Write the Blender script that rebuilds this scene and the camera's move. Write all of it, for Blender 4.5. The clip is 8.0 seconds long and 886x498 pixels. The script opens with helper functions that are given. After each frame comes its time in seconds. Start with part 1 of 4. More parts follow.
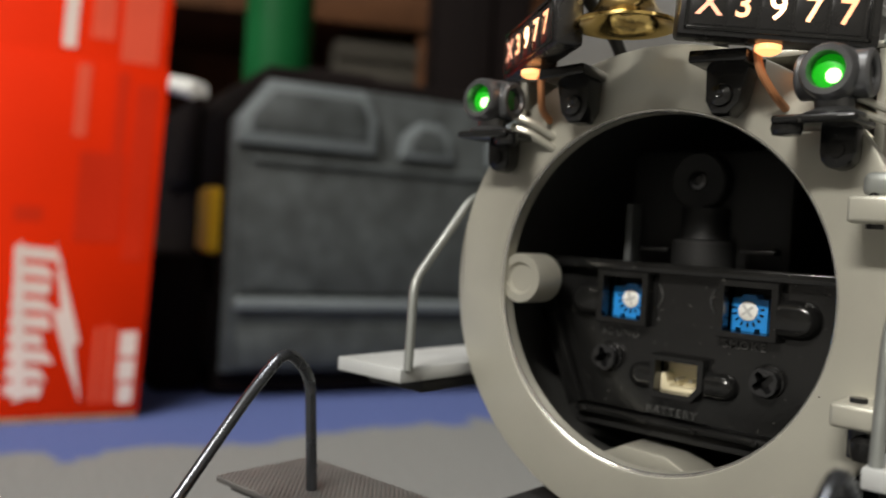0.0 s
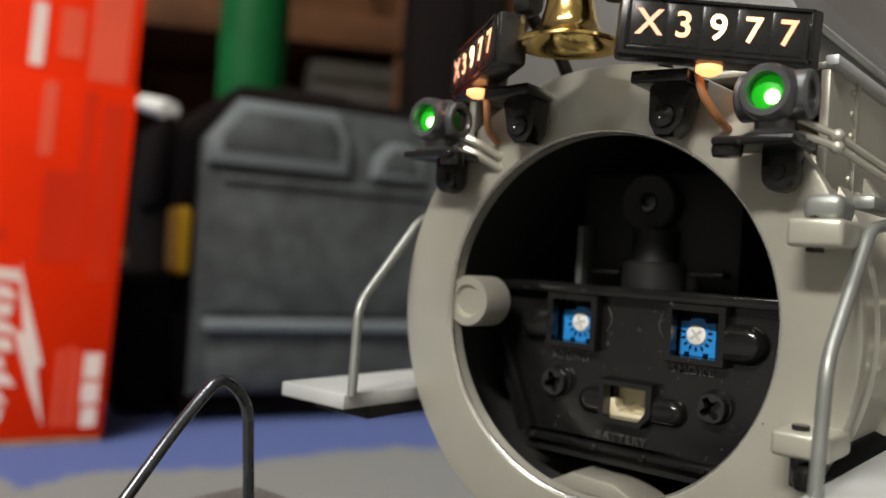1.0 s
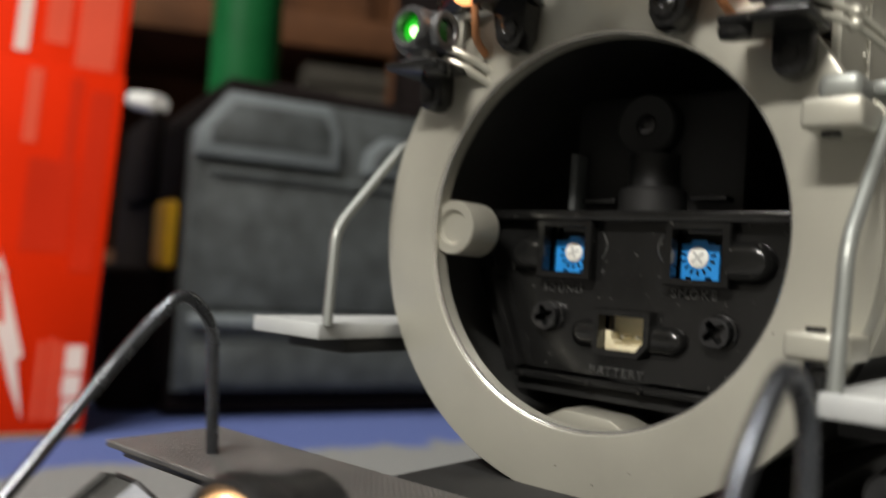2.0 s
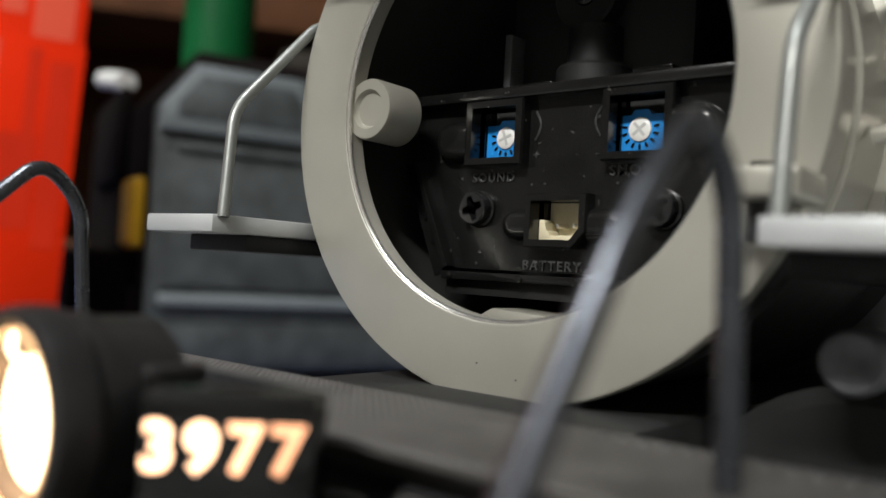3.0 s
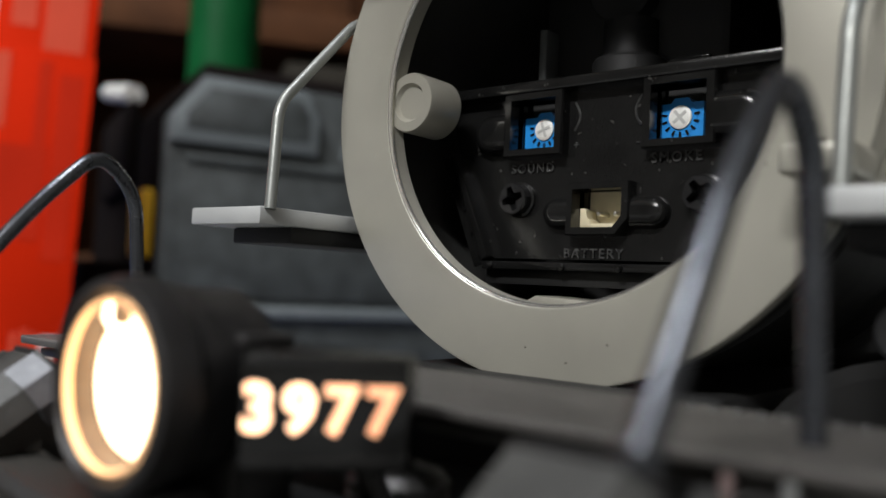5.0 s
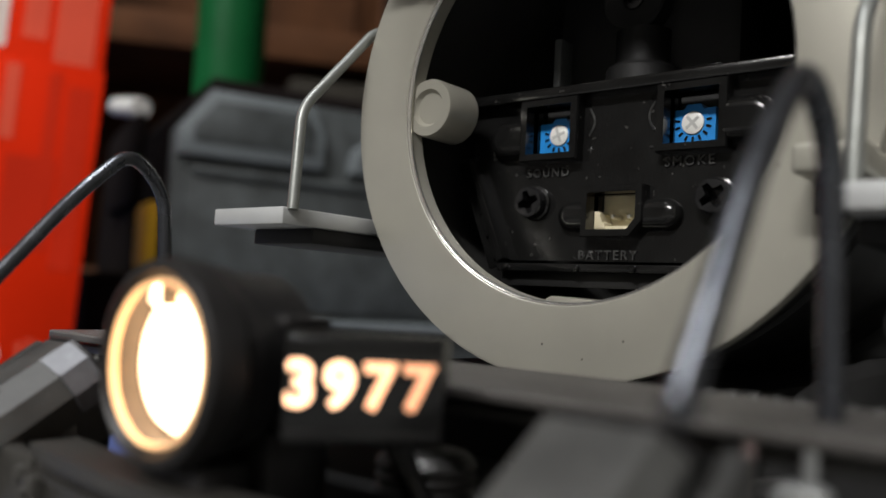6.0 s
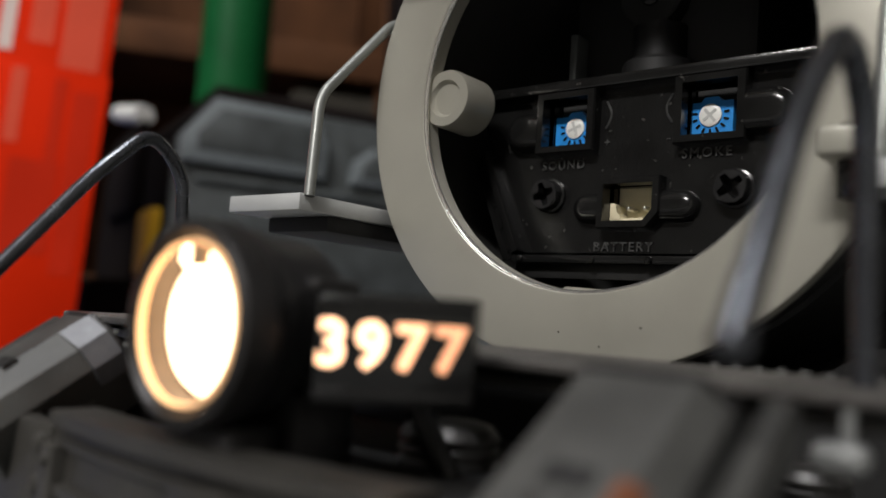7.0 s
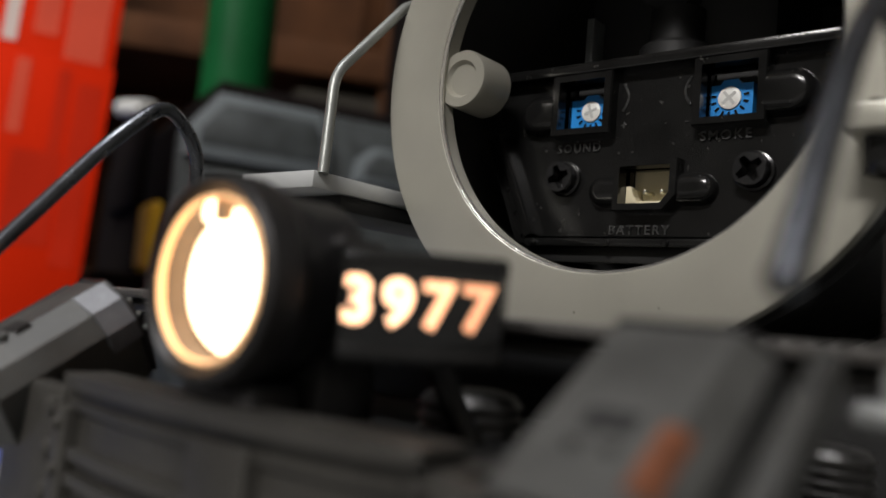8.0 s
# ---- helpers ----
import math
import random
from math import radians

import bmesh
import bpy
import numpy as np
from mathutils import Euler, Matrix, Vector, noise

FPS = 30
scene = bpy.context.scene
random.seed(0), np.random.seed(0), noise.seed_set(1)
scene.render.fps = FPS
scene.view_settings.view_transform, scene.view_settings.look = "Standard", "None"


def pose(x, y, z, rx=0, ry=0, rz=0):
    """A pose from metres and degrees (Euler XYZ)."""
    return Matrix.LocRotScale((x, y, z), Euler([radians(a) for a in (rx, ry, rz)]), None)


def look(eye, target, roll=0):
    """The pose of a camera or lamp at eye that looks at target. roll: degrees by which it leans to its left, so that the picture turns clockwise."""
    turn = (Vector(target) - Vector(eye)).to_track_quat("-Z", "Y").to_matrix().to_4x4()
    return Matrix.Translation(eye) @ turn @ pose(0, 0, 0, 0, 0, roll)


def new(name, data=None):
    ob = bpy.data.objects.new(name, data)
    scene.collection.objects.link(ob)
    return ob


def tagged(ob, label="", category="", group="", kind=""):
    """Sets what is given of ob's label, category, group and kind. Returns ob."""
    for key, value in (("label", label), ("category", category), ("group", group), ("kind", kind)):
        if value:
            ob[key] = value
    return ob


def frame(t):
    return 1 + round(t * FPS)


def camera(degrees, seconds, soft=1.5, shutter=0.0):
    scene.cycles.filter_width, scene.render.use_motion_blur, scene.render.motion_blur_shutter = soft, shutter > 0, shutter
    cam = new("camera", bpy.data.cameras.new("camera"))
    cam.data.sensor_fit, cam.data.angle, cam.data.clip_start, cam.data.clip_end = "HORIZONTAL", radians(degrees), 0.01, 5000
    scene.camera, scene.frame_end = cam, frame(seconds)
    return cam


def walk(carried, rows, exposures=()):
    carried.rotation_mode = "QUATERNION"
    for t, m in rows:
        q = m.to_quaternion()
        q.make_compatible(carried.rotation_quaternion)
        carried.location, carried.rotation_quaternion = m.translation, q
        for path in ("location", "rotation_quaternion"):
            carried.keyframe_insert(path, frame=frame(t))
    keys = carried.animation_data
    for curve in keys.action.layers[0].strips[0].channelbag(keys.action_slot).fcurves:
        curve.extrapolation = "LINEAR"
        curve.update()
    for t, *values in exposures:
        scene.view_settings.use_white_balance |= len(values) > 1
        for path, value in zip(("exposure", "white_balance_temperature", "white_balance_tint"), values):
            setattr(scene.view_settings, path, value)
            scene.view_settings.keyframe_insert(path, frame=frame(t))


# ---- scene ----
EXPOSURES = [(0.0, 0.02, 6850, 10), (1.0, 0.08, 6850, 10), (2.2, 0.14, 6800, 10), (3.4, 0.03, 6300, 10), (4.5, -0.1, 6300, 11), (6.0, -0.24, 6450, 12), (8.0, -0.4, 6550, 13)]
FOV = 55.61
cam = camera(FOV, 8.0, shutter=0.3)
# seconds, eye in millimetres, yaw, pitch, roll
PATH = [
    (0.0, 53.04, -99.15, 116.07, 41.808, -1.060, 3.296),
    (0.5, 55.44, -92.68, 117.44, 41.020, -0.287, 3.289),
    (1.0, 54.89, -94.13, 116.56, 40.459, 0.415, 3.430),
    (1.5, 53.61, -100.05, 114.18, 40.364, 1.048, 3.518),
    (2.0, 51.11, -86.48, 104.09, 40.076, 1.534, 3.897),
    (2.2, 50.66, -74.68, 96.99, 39.812, 1.406, 3.758),
    (3.3, 49.70, -70.04, 90.57, 39.164, 1.396, 3.110),
    (3.5, 48.57, -72.65, 89.87, 39.055, 1.285, 2.899),
    (4.0, 46.92, -72.62, 90.88, 39.204, 1.562, 2.853),
    (4.5, 47.32, -73.22, 89.76, 39.320, 1.909, 2.604),
    (6.0, 47.42, -77.58, 86.26, 39.526, 3.426, 3.090),
    (6.5, 46.63, -78.59, 84.76, 39.295, 4.108, 3.559),
    (7.0, 45.74, -78.66, 82.82, 39.409, 4.566, 4.033),
    (7.5, 45.66, -79.15, 82.20, 39.328, 4.779, 4.501),
    (8.0, 43.78, -78.77, 80.01, 39.342, 4.808, 4.975),
]
walk(cam, [(t, pose(x / 1000, y / 1000, z / 1000, 0, 0, yaw) @ pose(0, 0, 0, 90 + pitch) @ pose(0, 0, 0, 0, 0, roll)) for t, x, y, z, yaw, pitch, roll in PATH], EXPOSURES)
cam.data.dof.use_dof = True
cam.data.dof.focus_distance = 0.098
cam.data.dof.aperture_fstop = 20.0

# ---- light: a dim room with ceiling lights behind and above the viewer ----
world = bpy.data.worlds.new("world")
scene.world = world
world.use_nodes = True
world.node_tree.nodes["Background"].inputs[0].default_value = (0.9, 0.95, 1.0, 1)
world.node_tree.nodes["Background"].inputs[1].default_value = 0.05


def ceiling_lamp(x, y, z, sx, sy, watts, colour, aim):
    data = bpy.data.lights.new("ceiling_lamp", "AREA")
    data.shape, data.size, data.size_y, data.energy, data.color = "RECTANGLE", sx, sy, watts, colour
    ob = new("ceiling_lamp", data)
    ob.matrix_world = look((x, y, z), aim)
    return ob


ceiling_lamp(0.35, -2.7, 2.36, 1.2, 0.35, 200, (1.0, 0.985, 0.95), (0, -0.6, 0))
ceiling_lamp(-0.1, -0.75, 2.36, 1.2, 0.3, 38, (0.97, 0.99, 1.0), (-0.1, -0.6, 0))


# ---- materials ----
def material(name, colour, rough=0.5, metal=0.0, vary=0.15, scale=300.0, bump=0.1, bump_scale=2500.0, spec=0.5, dust=0.0, coat=0.0, second=None, tread=0.0):
    """A surface with stains at one scale and grain at another."""
    m = bpy.data.materials.new(name)
    m.use_nodes = True
    nt = m.node_tree
    b = nt.nodes["Principled BSDF"]
    b.inputs["Roughness"].default_value, b.inputs["Metallic"].default_value = rough, metal
    b.inputs["Specular IOR Level"].default_value = spec
    b.inputs["Coat Weight"].default_value = coat
    tc = nt.nodes.new("ShaderNodeTexCoord")

    def noisy(sc, detail=4.0):
        n = nt.nodes.new("ShaderNodeTexNoise")
        n.inputs["Scale"].default_value, n.inputs["Detail"].default_value = sc, detail
        nt.links.new(tc.outputs["Object"], n.inputs["Vector"])
        return n

    big, fine = noisy(scale), noisy(bump_scale)
    ramp = nt.nodes.new("ShaderNodeMapRange")
    ramp.inputs["From Min"].default_value, ramp.inputs["From Max"].default_value = 0.3, 0.7
    nt.links.new(big.outputs["Fac"], ramp.inputs["Value"])
    mix = nt.nodes.new("ShaderNodeMix")
    mix.data_type = "RGBA"
    c2 = second or [min(1, c * (1 + vary)) for c in colour]
    c1 = [c * (1 - vary) for c in colour]
    mix.inputs["A"].default_value, mix.inputs["B"].default_value = (*c1, 1), (*c2, 1)
    nt.links.new(ramp.outputs["Result"], mix.inputs["Factor"])
    out = mix.outputs["Result"]
    if dust:
        grit = noisy(bump_scale * 0.55, 2.0)
        cut = nt.nodes.new("ShaderNodeMapRange")
        cut.inputs["From Min"].default_value, cut.inputs["From Max"].default_value = 0.70, 0.75
        cut.inputs["To Max"].default_value = dust
        nt.links.new(grit.outputs["Fac"], cut.inputs["Value"])
        over = nt.nodes.new("ShaderNodeMix")
        over.data_type = "RGBA"
        over.inputs["B"].default_value = (0.35, 0.34, 0.31, 1)
        nt.links.new(cut.outputs["Result"], over.inputs["Factor"])
        nt.links.new(out, over.inputs["A"])
        out = over.outputs["Result"]
    nt.links.new(out, b.inputs["Base Color"])
    rr = nt.nodes.new("ShaderNodeMapRange")
    rr.inputs["To Min"].default_value, rr.inputs["To Max"].default_value = max(0.02, rough - 0.08), min(1, rough + 0.1)
    nt.links.new(big.outputs["Fac"], rr.inputs["Value"])
    nt.links.new(rr.outputs["Result"], b.inputs["Roughness"])
    if tread:
        w1, w2 = nt.nodes.new("ShaderNodeTexWave"), nt.nodes.new("ShaderNodeTexWave")
        for w, turn in ((w1, 0.78), (w2, -0.78)):
            mp = nt.nodes.new("ShaderNodeMapping")
            mp.inputs["Rotation"].default_value = (0, 0, turn)
            nt.links.new(tc.outputs["Object"], mp.inputs["Vector"])
            nt.links.new(mp.outputs["Vector"], w.inputs["Vector"])
            w.inputs["Scale"].default_value = tread
        mul = nt.nodes.new("ShaderNodeMath")
        mul.operation = "MAXIMUM"
        nt.links.new(w1.outputs["Fac"], mul.inputs[0])
        nt.links.new(w2.outputs["Fac"], mul.inputs[1])
        tb = nt.nodes.new("ShaderNodeBump")
        tb.inputs["Strength"].default_value, tb.inputs["Distance"].default_value = 0.7, 0.0004
        nt.links.new(mul.outputs[0], tb.inputs["Height"])
        nt.links.new(tb.outputs["Normal"], b.inputs["Normal"])
    elif bump:
        bp = nt.nodes.new("ShaderNodeBump")
        bp.inputs["Strength"].default_value, bp.inputs["Distance"].default_value = bump, 0.0004
        nt.links.new(fine.outputs["Fac"], bp.inputs["Height"])
        nt.links.new(bp.outputs["Normal"], b.inputs["Normal"])
    return m


def glowing(name, colour, strength):
    m = bpy.data.materials.new(name)
    m.use_nodes = True
    b = m.node_tree.nodes["Principled BSDF"]
    b.inputs["Base Color"].default_value = (*colour, 1)
    b.inputs["Emission Color"].default_value = (*colour, 1)
    b.inputs["Emission Strength"].default_value = strength
    return m


SILVER = material("silver_grey_paint", (0.385, 0.373, 0.318), 0.31, 0.42, 0.06, 90, 0.06, 5000)
STEEL = material("pale_steel", (0.24, 0.25, 0.235), 0.38, 0.55, 0.08, 200, 0.05, 4000)
BOARD = material("running_board_grey", (0.46, 0.47, 0.465), 0.4, 0.3, 0.08, 160, 0.08, 4000)
BLACK = material("black_plastic", (0.0075, 0.0075, 0.0073), 0.17, 0.0, 0.3, 200, 0.05, 2200, spec=0.45, dust=0.14)
# Lining black, lifted a little to stand in for haze over the dark inside.
CAVITY = material("lifted_black_casting", (0.034, 0.034, 0.033), 0.45, 0.0, 0.35, 120, 0.15, 1800, spec=0.4)
# Pale second tone paints broken glints on the raised letters and marks.
RAISED = material("glinting_black_raised", (0.012, 0.012, 0.012), 0.2, 0.0, 0.2, 1100, 0.05, 4000, spec=0.6, second=(0.07, 0.07, 0.068))
FINGREY = material("dull_fin_grey", (0.08, 0.085, 0.085), 0.5)
GLOSS = material("gloss_black_plate", (0.010, 0.0095, 0.0095), 0.27, 0.0, 0.2, 200, 0.04, 3000, spec=0.6)
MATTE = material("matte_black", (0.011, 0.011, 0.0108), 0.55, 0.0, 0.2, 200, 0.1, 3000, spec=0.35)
DIECAST = material("black_diecast", (0.022, 0.021, 0.021), 0.36, 0.4, 0.25, 150, 0.12, 3500, dust=0.10)
LAMPMETAL = material("dark_lamp_metal", (0.14, 0.142, 0.146), 0.33, 0.75, 0.2, 300, 0.05, 4000)
DECK = material("weathered_deck", (0.082, 0.077, 0.071), 0.4, 0.25, 0.3, 160, 0.35, 3000, spec=0.8, dust=0.4, tread=520.0)
PILOT = material("grey_black_pilot", (0.036, 0.034, 0.030), 0.38, 0.15, 0.25, 120, 0.15, 3000, dust=0.2)
STEPGREY = material("satin_grey_black_step", (0.047, 0.047, 0.044), 0.48, 0.15, 0.4, 150, 0.15, 3000, dust=0.15)
WIRE = material("black_wire", (0.09, 0.096, 0.108), 0.25, 0.88, 0.2, 300, 0.08, 3000, spec=0.7, coat=0.2)
BRASS = material("polished_brass", (0.80, 0.56, 0.20), 0.14, 1.0, 0.06, 300, 0.03, 3000)
BLUE = material("blue_trimmer_plastic", (0.011, 0.23, 0.62), 0.4, 0.0, 0.1, 500, 0.05, 5000)
WHITE = material("white_plastic", (0.75, 0.75, 0.71), 0.4, 0.0, 0.06, 600, 0.04, 5000)
IVORY = material("ivory_connector_plastic", (0.68, 0.61, 0.42), 0.42, 0.0, 0.06, 500, 0.03, 4000)
SCREWBLACK = material("blackened_screw_steel", (0.06, 0.06, 0.062), 0.2, 0.8, 0.15, 500, 0.05, 4000)
COPPER = material("coppery_brown", (0.13, 0.045, 0.02), 0.45, 0.3, 0.4, 260, 0.1, 2500)
# Grey metal lightened: sheen on the step's facet, fill for the shaded valve.
LITGREY = material("lit_grey_metal", (0.13, 0.133, 0.142), 0.42, 0.4, 0.4, 260, 0.15, 2500)
TIN = material("tinned_pin", (0.7, 0.68, 0.62), 0.3, 1.0, 0.05)
DARKGREY = material("dark_grey_boiler_top", (0.11, 0.108, 0.104), 0.5, 0.1, 0.1, 100, 0.08, 3000)
HOSE = material("glossy_hose_rubber", (0.06, 0.058, 0.055), 0.3, 0.4, 0.35, 400, 0.2, 2500, dust=0.1)
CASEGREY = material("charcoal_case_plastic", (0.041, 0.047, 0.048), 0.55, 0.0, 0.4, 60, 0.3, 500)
CASELIGHT = material("pale_case_plastic", (0.125, 0.142, 0.15), 0.5, 0.0, 0.12, 25, 0.2, 900)
CASEBLACK = material("black_case_plastic", (0.006, 0.004, 0.0038), 0.85, 0.0, 0.2, 30, 0.1, 900, spec=0.08)
YELLOW = material("yellow_latch_plastic", (0.76, 0.43, 0.01), 0.4, 0.0, 0.1, 60, 0.05, 900)
RED = material("red_carton", (0.70, 0.024, 0.0022), 0.6, 0.0, 0.06, 14, 0.1, 600, spec=0.06)
REDDARK = material("red_print_shade", (0.57, 0.022, 0.0035), 0.5, 0.0, 0.08, 14, 0.1, 600, spec=0.15)
PINK = material("pale_red_print", (0.70, 0.075, 0.032), 0.45, 0.0, 0.08, 30, 0.05, 600)
PRINT = material("white_print", (0.74, 0.60, 0.55), 0.45, 0.0, 0.06, 30, 0.05, 600)
GREEN = material("green_plastic", (0.002, 0.075, 0.019), 0.5, 0.0, 0.15, 20, 0.05, 600, spec=0.15)
WOOD = material("brown_wood", (0.066, 0.027, 0.011), 0.7, 0.0, 0.4, 12, 0.2, 200, spec=0.1)
WALL = material("dim_plaster", (0.15, 0.14, 0.13), 0.8, 0.0, 0.2, 5, 0.2, 120)
BIN = material("dim_grey_bin", (0.036, 0.032, 0.025), 0.7, 0.0, 0.4, 14, 0.2, 200, spec=0.1)
WALLPALE = material("pale_wall_paint", (0.62, 0.60, 0.56), 0.8, 0.0, 0.06, 3, 0.2, 120)
WALLDIM = material("dim_cream_wall_paint", (0.36, 0.35, 0.32), 0.8, 0.0, 0.08, 3, 0.2, 120)
LAMPGLOW = glowing("warm_lamp_glow", (1.0, 0.74, 0.46), 7.0)
DIGITGLOW = glowing("warm_digit_glow", (1.0, 0.50, 0.27), 2.4)
GLOWS = [glowing("digit_glow", c, e) for c, e in (((1.0, 0.46, 0.30), 0.75), ((1.0, 0.52, 0.27), 1.5), ((1.0, 0.58, 0.34), 3.6), ((1.0, 0.55, 0.3), 1.9), ((1.0, 0.46, 0.24), 1.2))]
LEDGREEN = glowing("green_led", (0.35, 1.0, 0.28), 4.0)
GREENLENS = glowing("green_lens_glow", (0.0, 0.45, 0.01), 0.34)
LENSEDGE = glowing("lit_glass_edge", (1.0, 0.6, 0.3), 0.75)
BULB = glowing("orange_bulb_glow", (1.0, 0.42, 0.16), 1.9)
REFLECTOR = material("warm_reflector", (0.10, 0.078, 0.06), 0.4, 0.6, 0.3)


# ---- shape helpers, in millimetres ----
def box(bm, x0, x1, y0, y1, z0, z1, bev=0.0, seg=2):
    vs = [bm.verts.new((x, y, z)) for x in (x0, x1) for y in (y0, y1) for z in (z0, z1)]
    fs = [bm.faces.new([vs[i] for i in q]) for q in ((0, 1, 3, 2), (4, 6, 7, 5), (0, 4, 5, 1), (2, 3, 7, 6), (0, 2, 6, 4), (1, 5, 7, 3))]
    if bev:
        es = list({e for f in fs for e in f.edges})
        bmesh.ops.bevel(bm, geom=es, offset=bev, segments=seg, affect="EDGES", profile=0.5)
    return bm


def prism(bm, pts, place, a, b, bev=0.0):
    """Extrudes a flat outline; place(u, v, w) gives the point."""
    lo = [bm.verts.new(place(u, v, a)) for u, v in pts]
    hi = [bm.verts.new(place(u, v, b)) for u, v in pts]
    fs = [bm.faces.new(lo[::-1]), bm.faces.new(hi)]
    n = len(pts)
    for i in range(n):
        fs.append(bm.faces.new((lo[i], lo[(i + 1) % n], hi[(i + 1) % n], hi[i])))
    if bev:
        es = list(set(fs[0].edges) | set(fs[1].edges))
        bmesh.ops.bevel(bm, geom=es, offset=bev, segments=2, affect="EDGES", profile=0.5)
    return bm


def xz(u, v, w):
    return (u, w, v)


def yz(u, v, w):
    return (w, u, v)


def xy(u, v, w):
    return (u, v, w)


def lathe(bm, profile, origin, axis, seg=32, closed=False):
    """Turns (radius, height) pairs round an axis."""
    o, d = Vector(origin), Vector(axis).normalized()
    a = d.orthogonal().normalized()
    b = d.cross(a)
    rings = []
    for r, h in profile:
        if r < 1e-6:
            rings.append([bm.verts.new(o + d * h)])
        else:
            rings.append([bm.verts.new(o + d * h + (a * math.cos(2 * math.pi * k / seg) + b * math.sin(2 * math.pi * k / seg)) * r) for k in range(seg)])
    pairs = list(zip(rings, rings[1:])) + ([(rings[-1], rings[0])] if closed else [])
    for p, q in pairs:
        for k in range(seg):
            j = (k + 1) % seg
            face = [p[k % len(p)], p[j % len(p)], q[j % len(q)], q[k % len(q)]]
            face = list(dict.fromkeys(face))
            if len(face) > 2:
                bm.faces.new(face)
    return bm


def rod(bm, p, q, r, r2=None, seg=16):
    p, q = Vector(p), Vector(q)
    h = (q - p).length
    return lathe(bm, [(0, 0), (r, 0), (r if r2 is None else r2, h), (0, h)], p, q - p, seg)


def tube(bm, pts, r, seg=12):
    """A round bar along a line of points."""
    pts = [Vector(p) for p in pts]
    rings = []
    a = None
    for i, p in enumerate(pts):
        d = (pts[min(i + 1, len(pts) - 1)] - pts[max(i - 1, 0)]).normalized()
        a = d.orthogonal().normalized() if a is None else (a - d * a.dot(d)).normalized()
        b = d.cross(a)
        rings.append([bm.verts.new(p + (a * math.cos(2 * math.pi * k / seg) + b * math.sin(2 * math.pi * k / seg)) * r) for k in range(seg)])
    for s, t in zip(rings, rings[1:]):
        for k in range(seg):
            bm.faces.new((s[k], s[(k + 1) % seg], t[(k + 1) % seg], t[k]))
    bm.faces.new(rings[0][::-1])
    bm.faces.new(rings[-1])
    return bm


def rounded(pts, r, n=6):
    """A line of points with its inner corners rounded."""
    pts = [Vector(p) for p in pts]
    out = [pts[0]]
    for a, b, c in zip(pts, pts[1:], pts[2:]):
        u, v = (a - b), (c - b)
        k = min(r, u.length * 0.45, v.length * 0.45)
        s, e = b + u.normalized() * k, b + v.normalized() * k
        for i in range(n + 1):
            t = i / n
            out.append(s * (1 - t) ** 2 + b * 2 * t * (1 - t) + e * t * t)
    out.append(pts[-1])
    return out


def part(name, bm, mat, parent=None, label="", smooth=True, m=None):
    """Links a bmesh, drawn in millimetres, as one mesh object."""
    bmesh.ops.recalc_face_normals(bm, faces=bm.faces)
    if m is not None:
        bm.transform(m)
    bm.transform(Matrix.Scale(0.001, 4))
    me = bpy.data.meshes.new(name)
    bm.to_mesh(me)
    bm.free()
    me.materials.append(mat)
    if smooth:
        me.shade_smooth()
        me.set_sharp_from_angle(angle=radians(32))
    ob = new(name, me)
    if parent is not None:
        ob.parent = parent
    if label:
        ob["label"] = label
    return ob


def B():
    return bmesh.new()


def cross(bm, x, z, w, l, turn, y0, y1):
    """A cross-shaped plug that faces -y."""
    pts = [(w, l), (w, w), (l, w), (l, -w), (w, -w), (w, -l), (-w, -l), (-w, -w), (-l, -w), (-l, w), (-w, w), (-w, l)]
    c, s = math.cos(radians(turn)), math.sin(radians(turn))
    return prism(bm, [(x + c * u - s * v, z + s * u + c * v) for u, v in pts], xz, y0, y1)


def lettering(name, text, mat, parent, m, size, depth=0.1, offset=0.0, spacing=1.0, label=""):
    """Raised or flat letters of the built-in font; m places the line in millimetres."""
    cu = bpy.data.curves.new(name, "FONT")
    cu.body, cu.size, cu.extrude, cu.offset, cu.space_character = text, size, depth, offset, spacing
    cu.align_x, cu.align_y = "CENTER", "CENTER"
    cu.resolution_u = 4
    tmp = bpy.data.objects.new(name, cu)
    me = bpy.data.meshes.new_from_object(tmp)
    bpy.data.objects.remove(tmp)
    me.transform(Matrix.Scale(0.001, 4) @ m)
    me.materials.clear()
    me.materials.append(mat)
    ob = new(name, me)
    ob.parent = parent
    if label:
        ob["label"] = label
    return ob


def facing(o, right, up):
    """The matrix that lays letters in a plane at o."""
    r, u = Vector(right).normalized(), Vector(up).normalized()
    n = r.cross(u)
    return Matrix(((r.x, u.x, n.x, o[0]), (r.y, u.y, n.y, o[1]), (r.z, u.z, n.z, o[2]), (0, 0, 0, 1)))


# ---- room ----
def room():
    bm = B()
    box(bm, -2200, 2400, -4200, 2100, -100, -10)
    floor = part("floor", bm, WALL)
    tagged(floor, "plain dark floor under the patterned rug", "floor", kind="structure")
    for name, v in (("wall_north", (-2200, 2400, 2100, 2200, -100, 2400)), ("wall_south", (-2200, 2400, -4300, -4200, -100, 2400)),
                    ("wall_west", (-2300, -2200, -4300, 2200, -100, 2400)), ("wall_east", (2400, 2500, -4300, 2200, -100, 2400))):
        bm = B()
        box(bm, *v)
        tagged(part(name, bm, WALLDIM if name in ("wall_south", "wall_east") else WALL), "plain painted room wall in dim light", "wall", kind="structure")
    bm = B()
    box(bm, -2300, 2500, -4300, 2200, 2400, 2480)
    tagged(part("ceiling", bm, WALLPALE), "plain pale painted ceiling", "ceiling", kind="structure")


room()


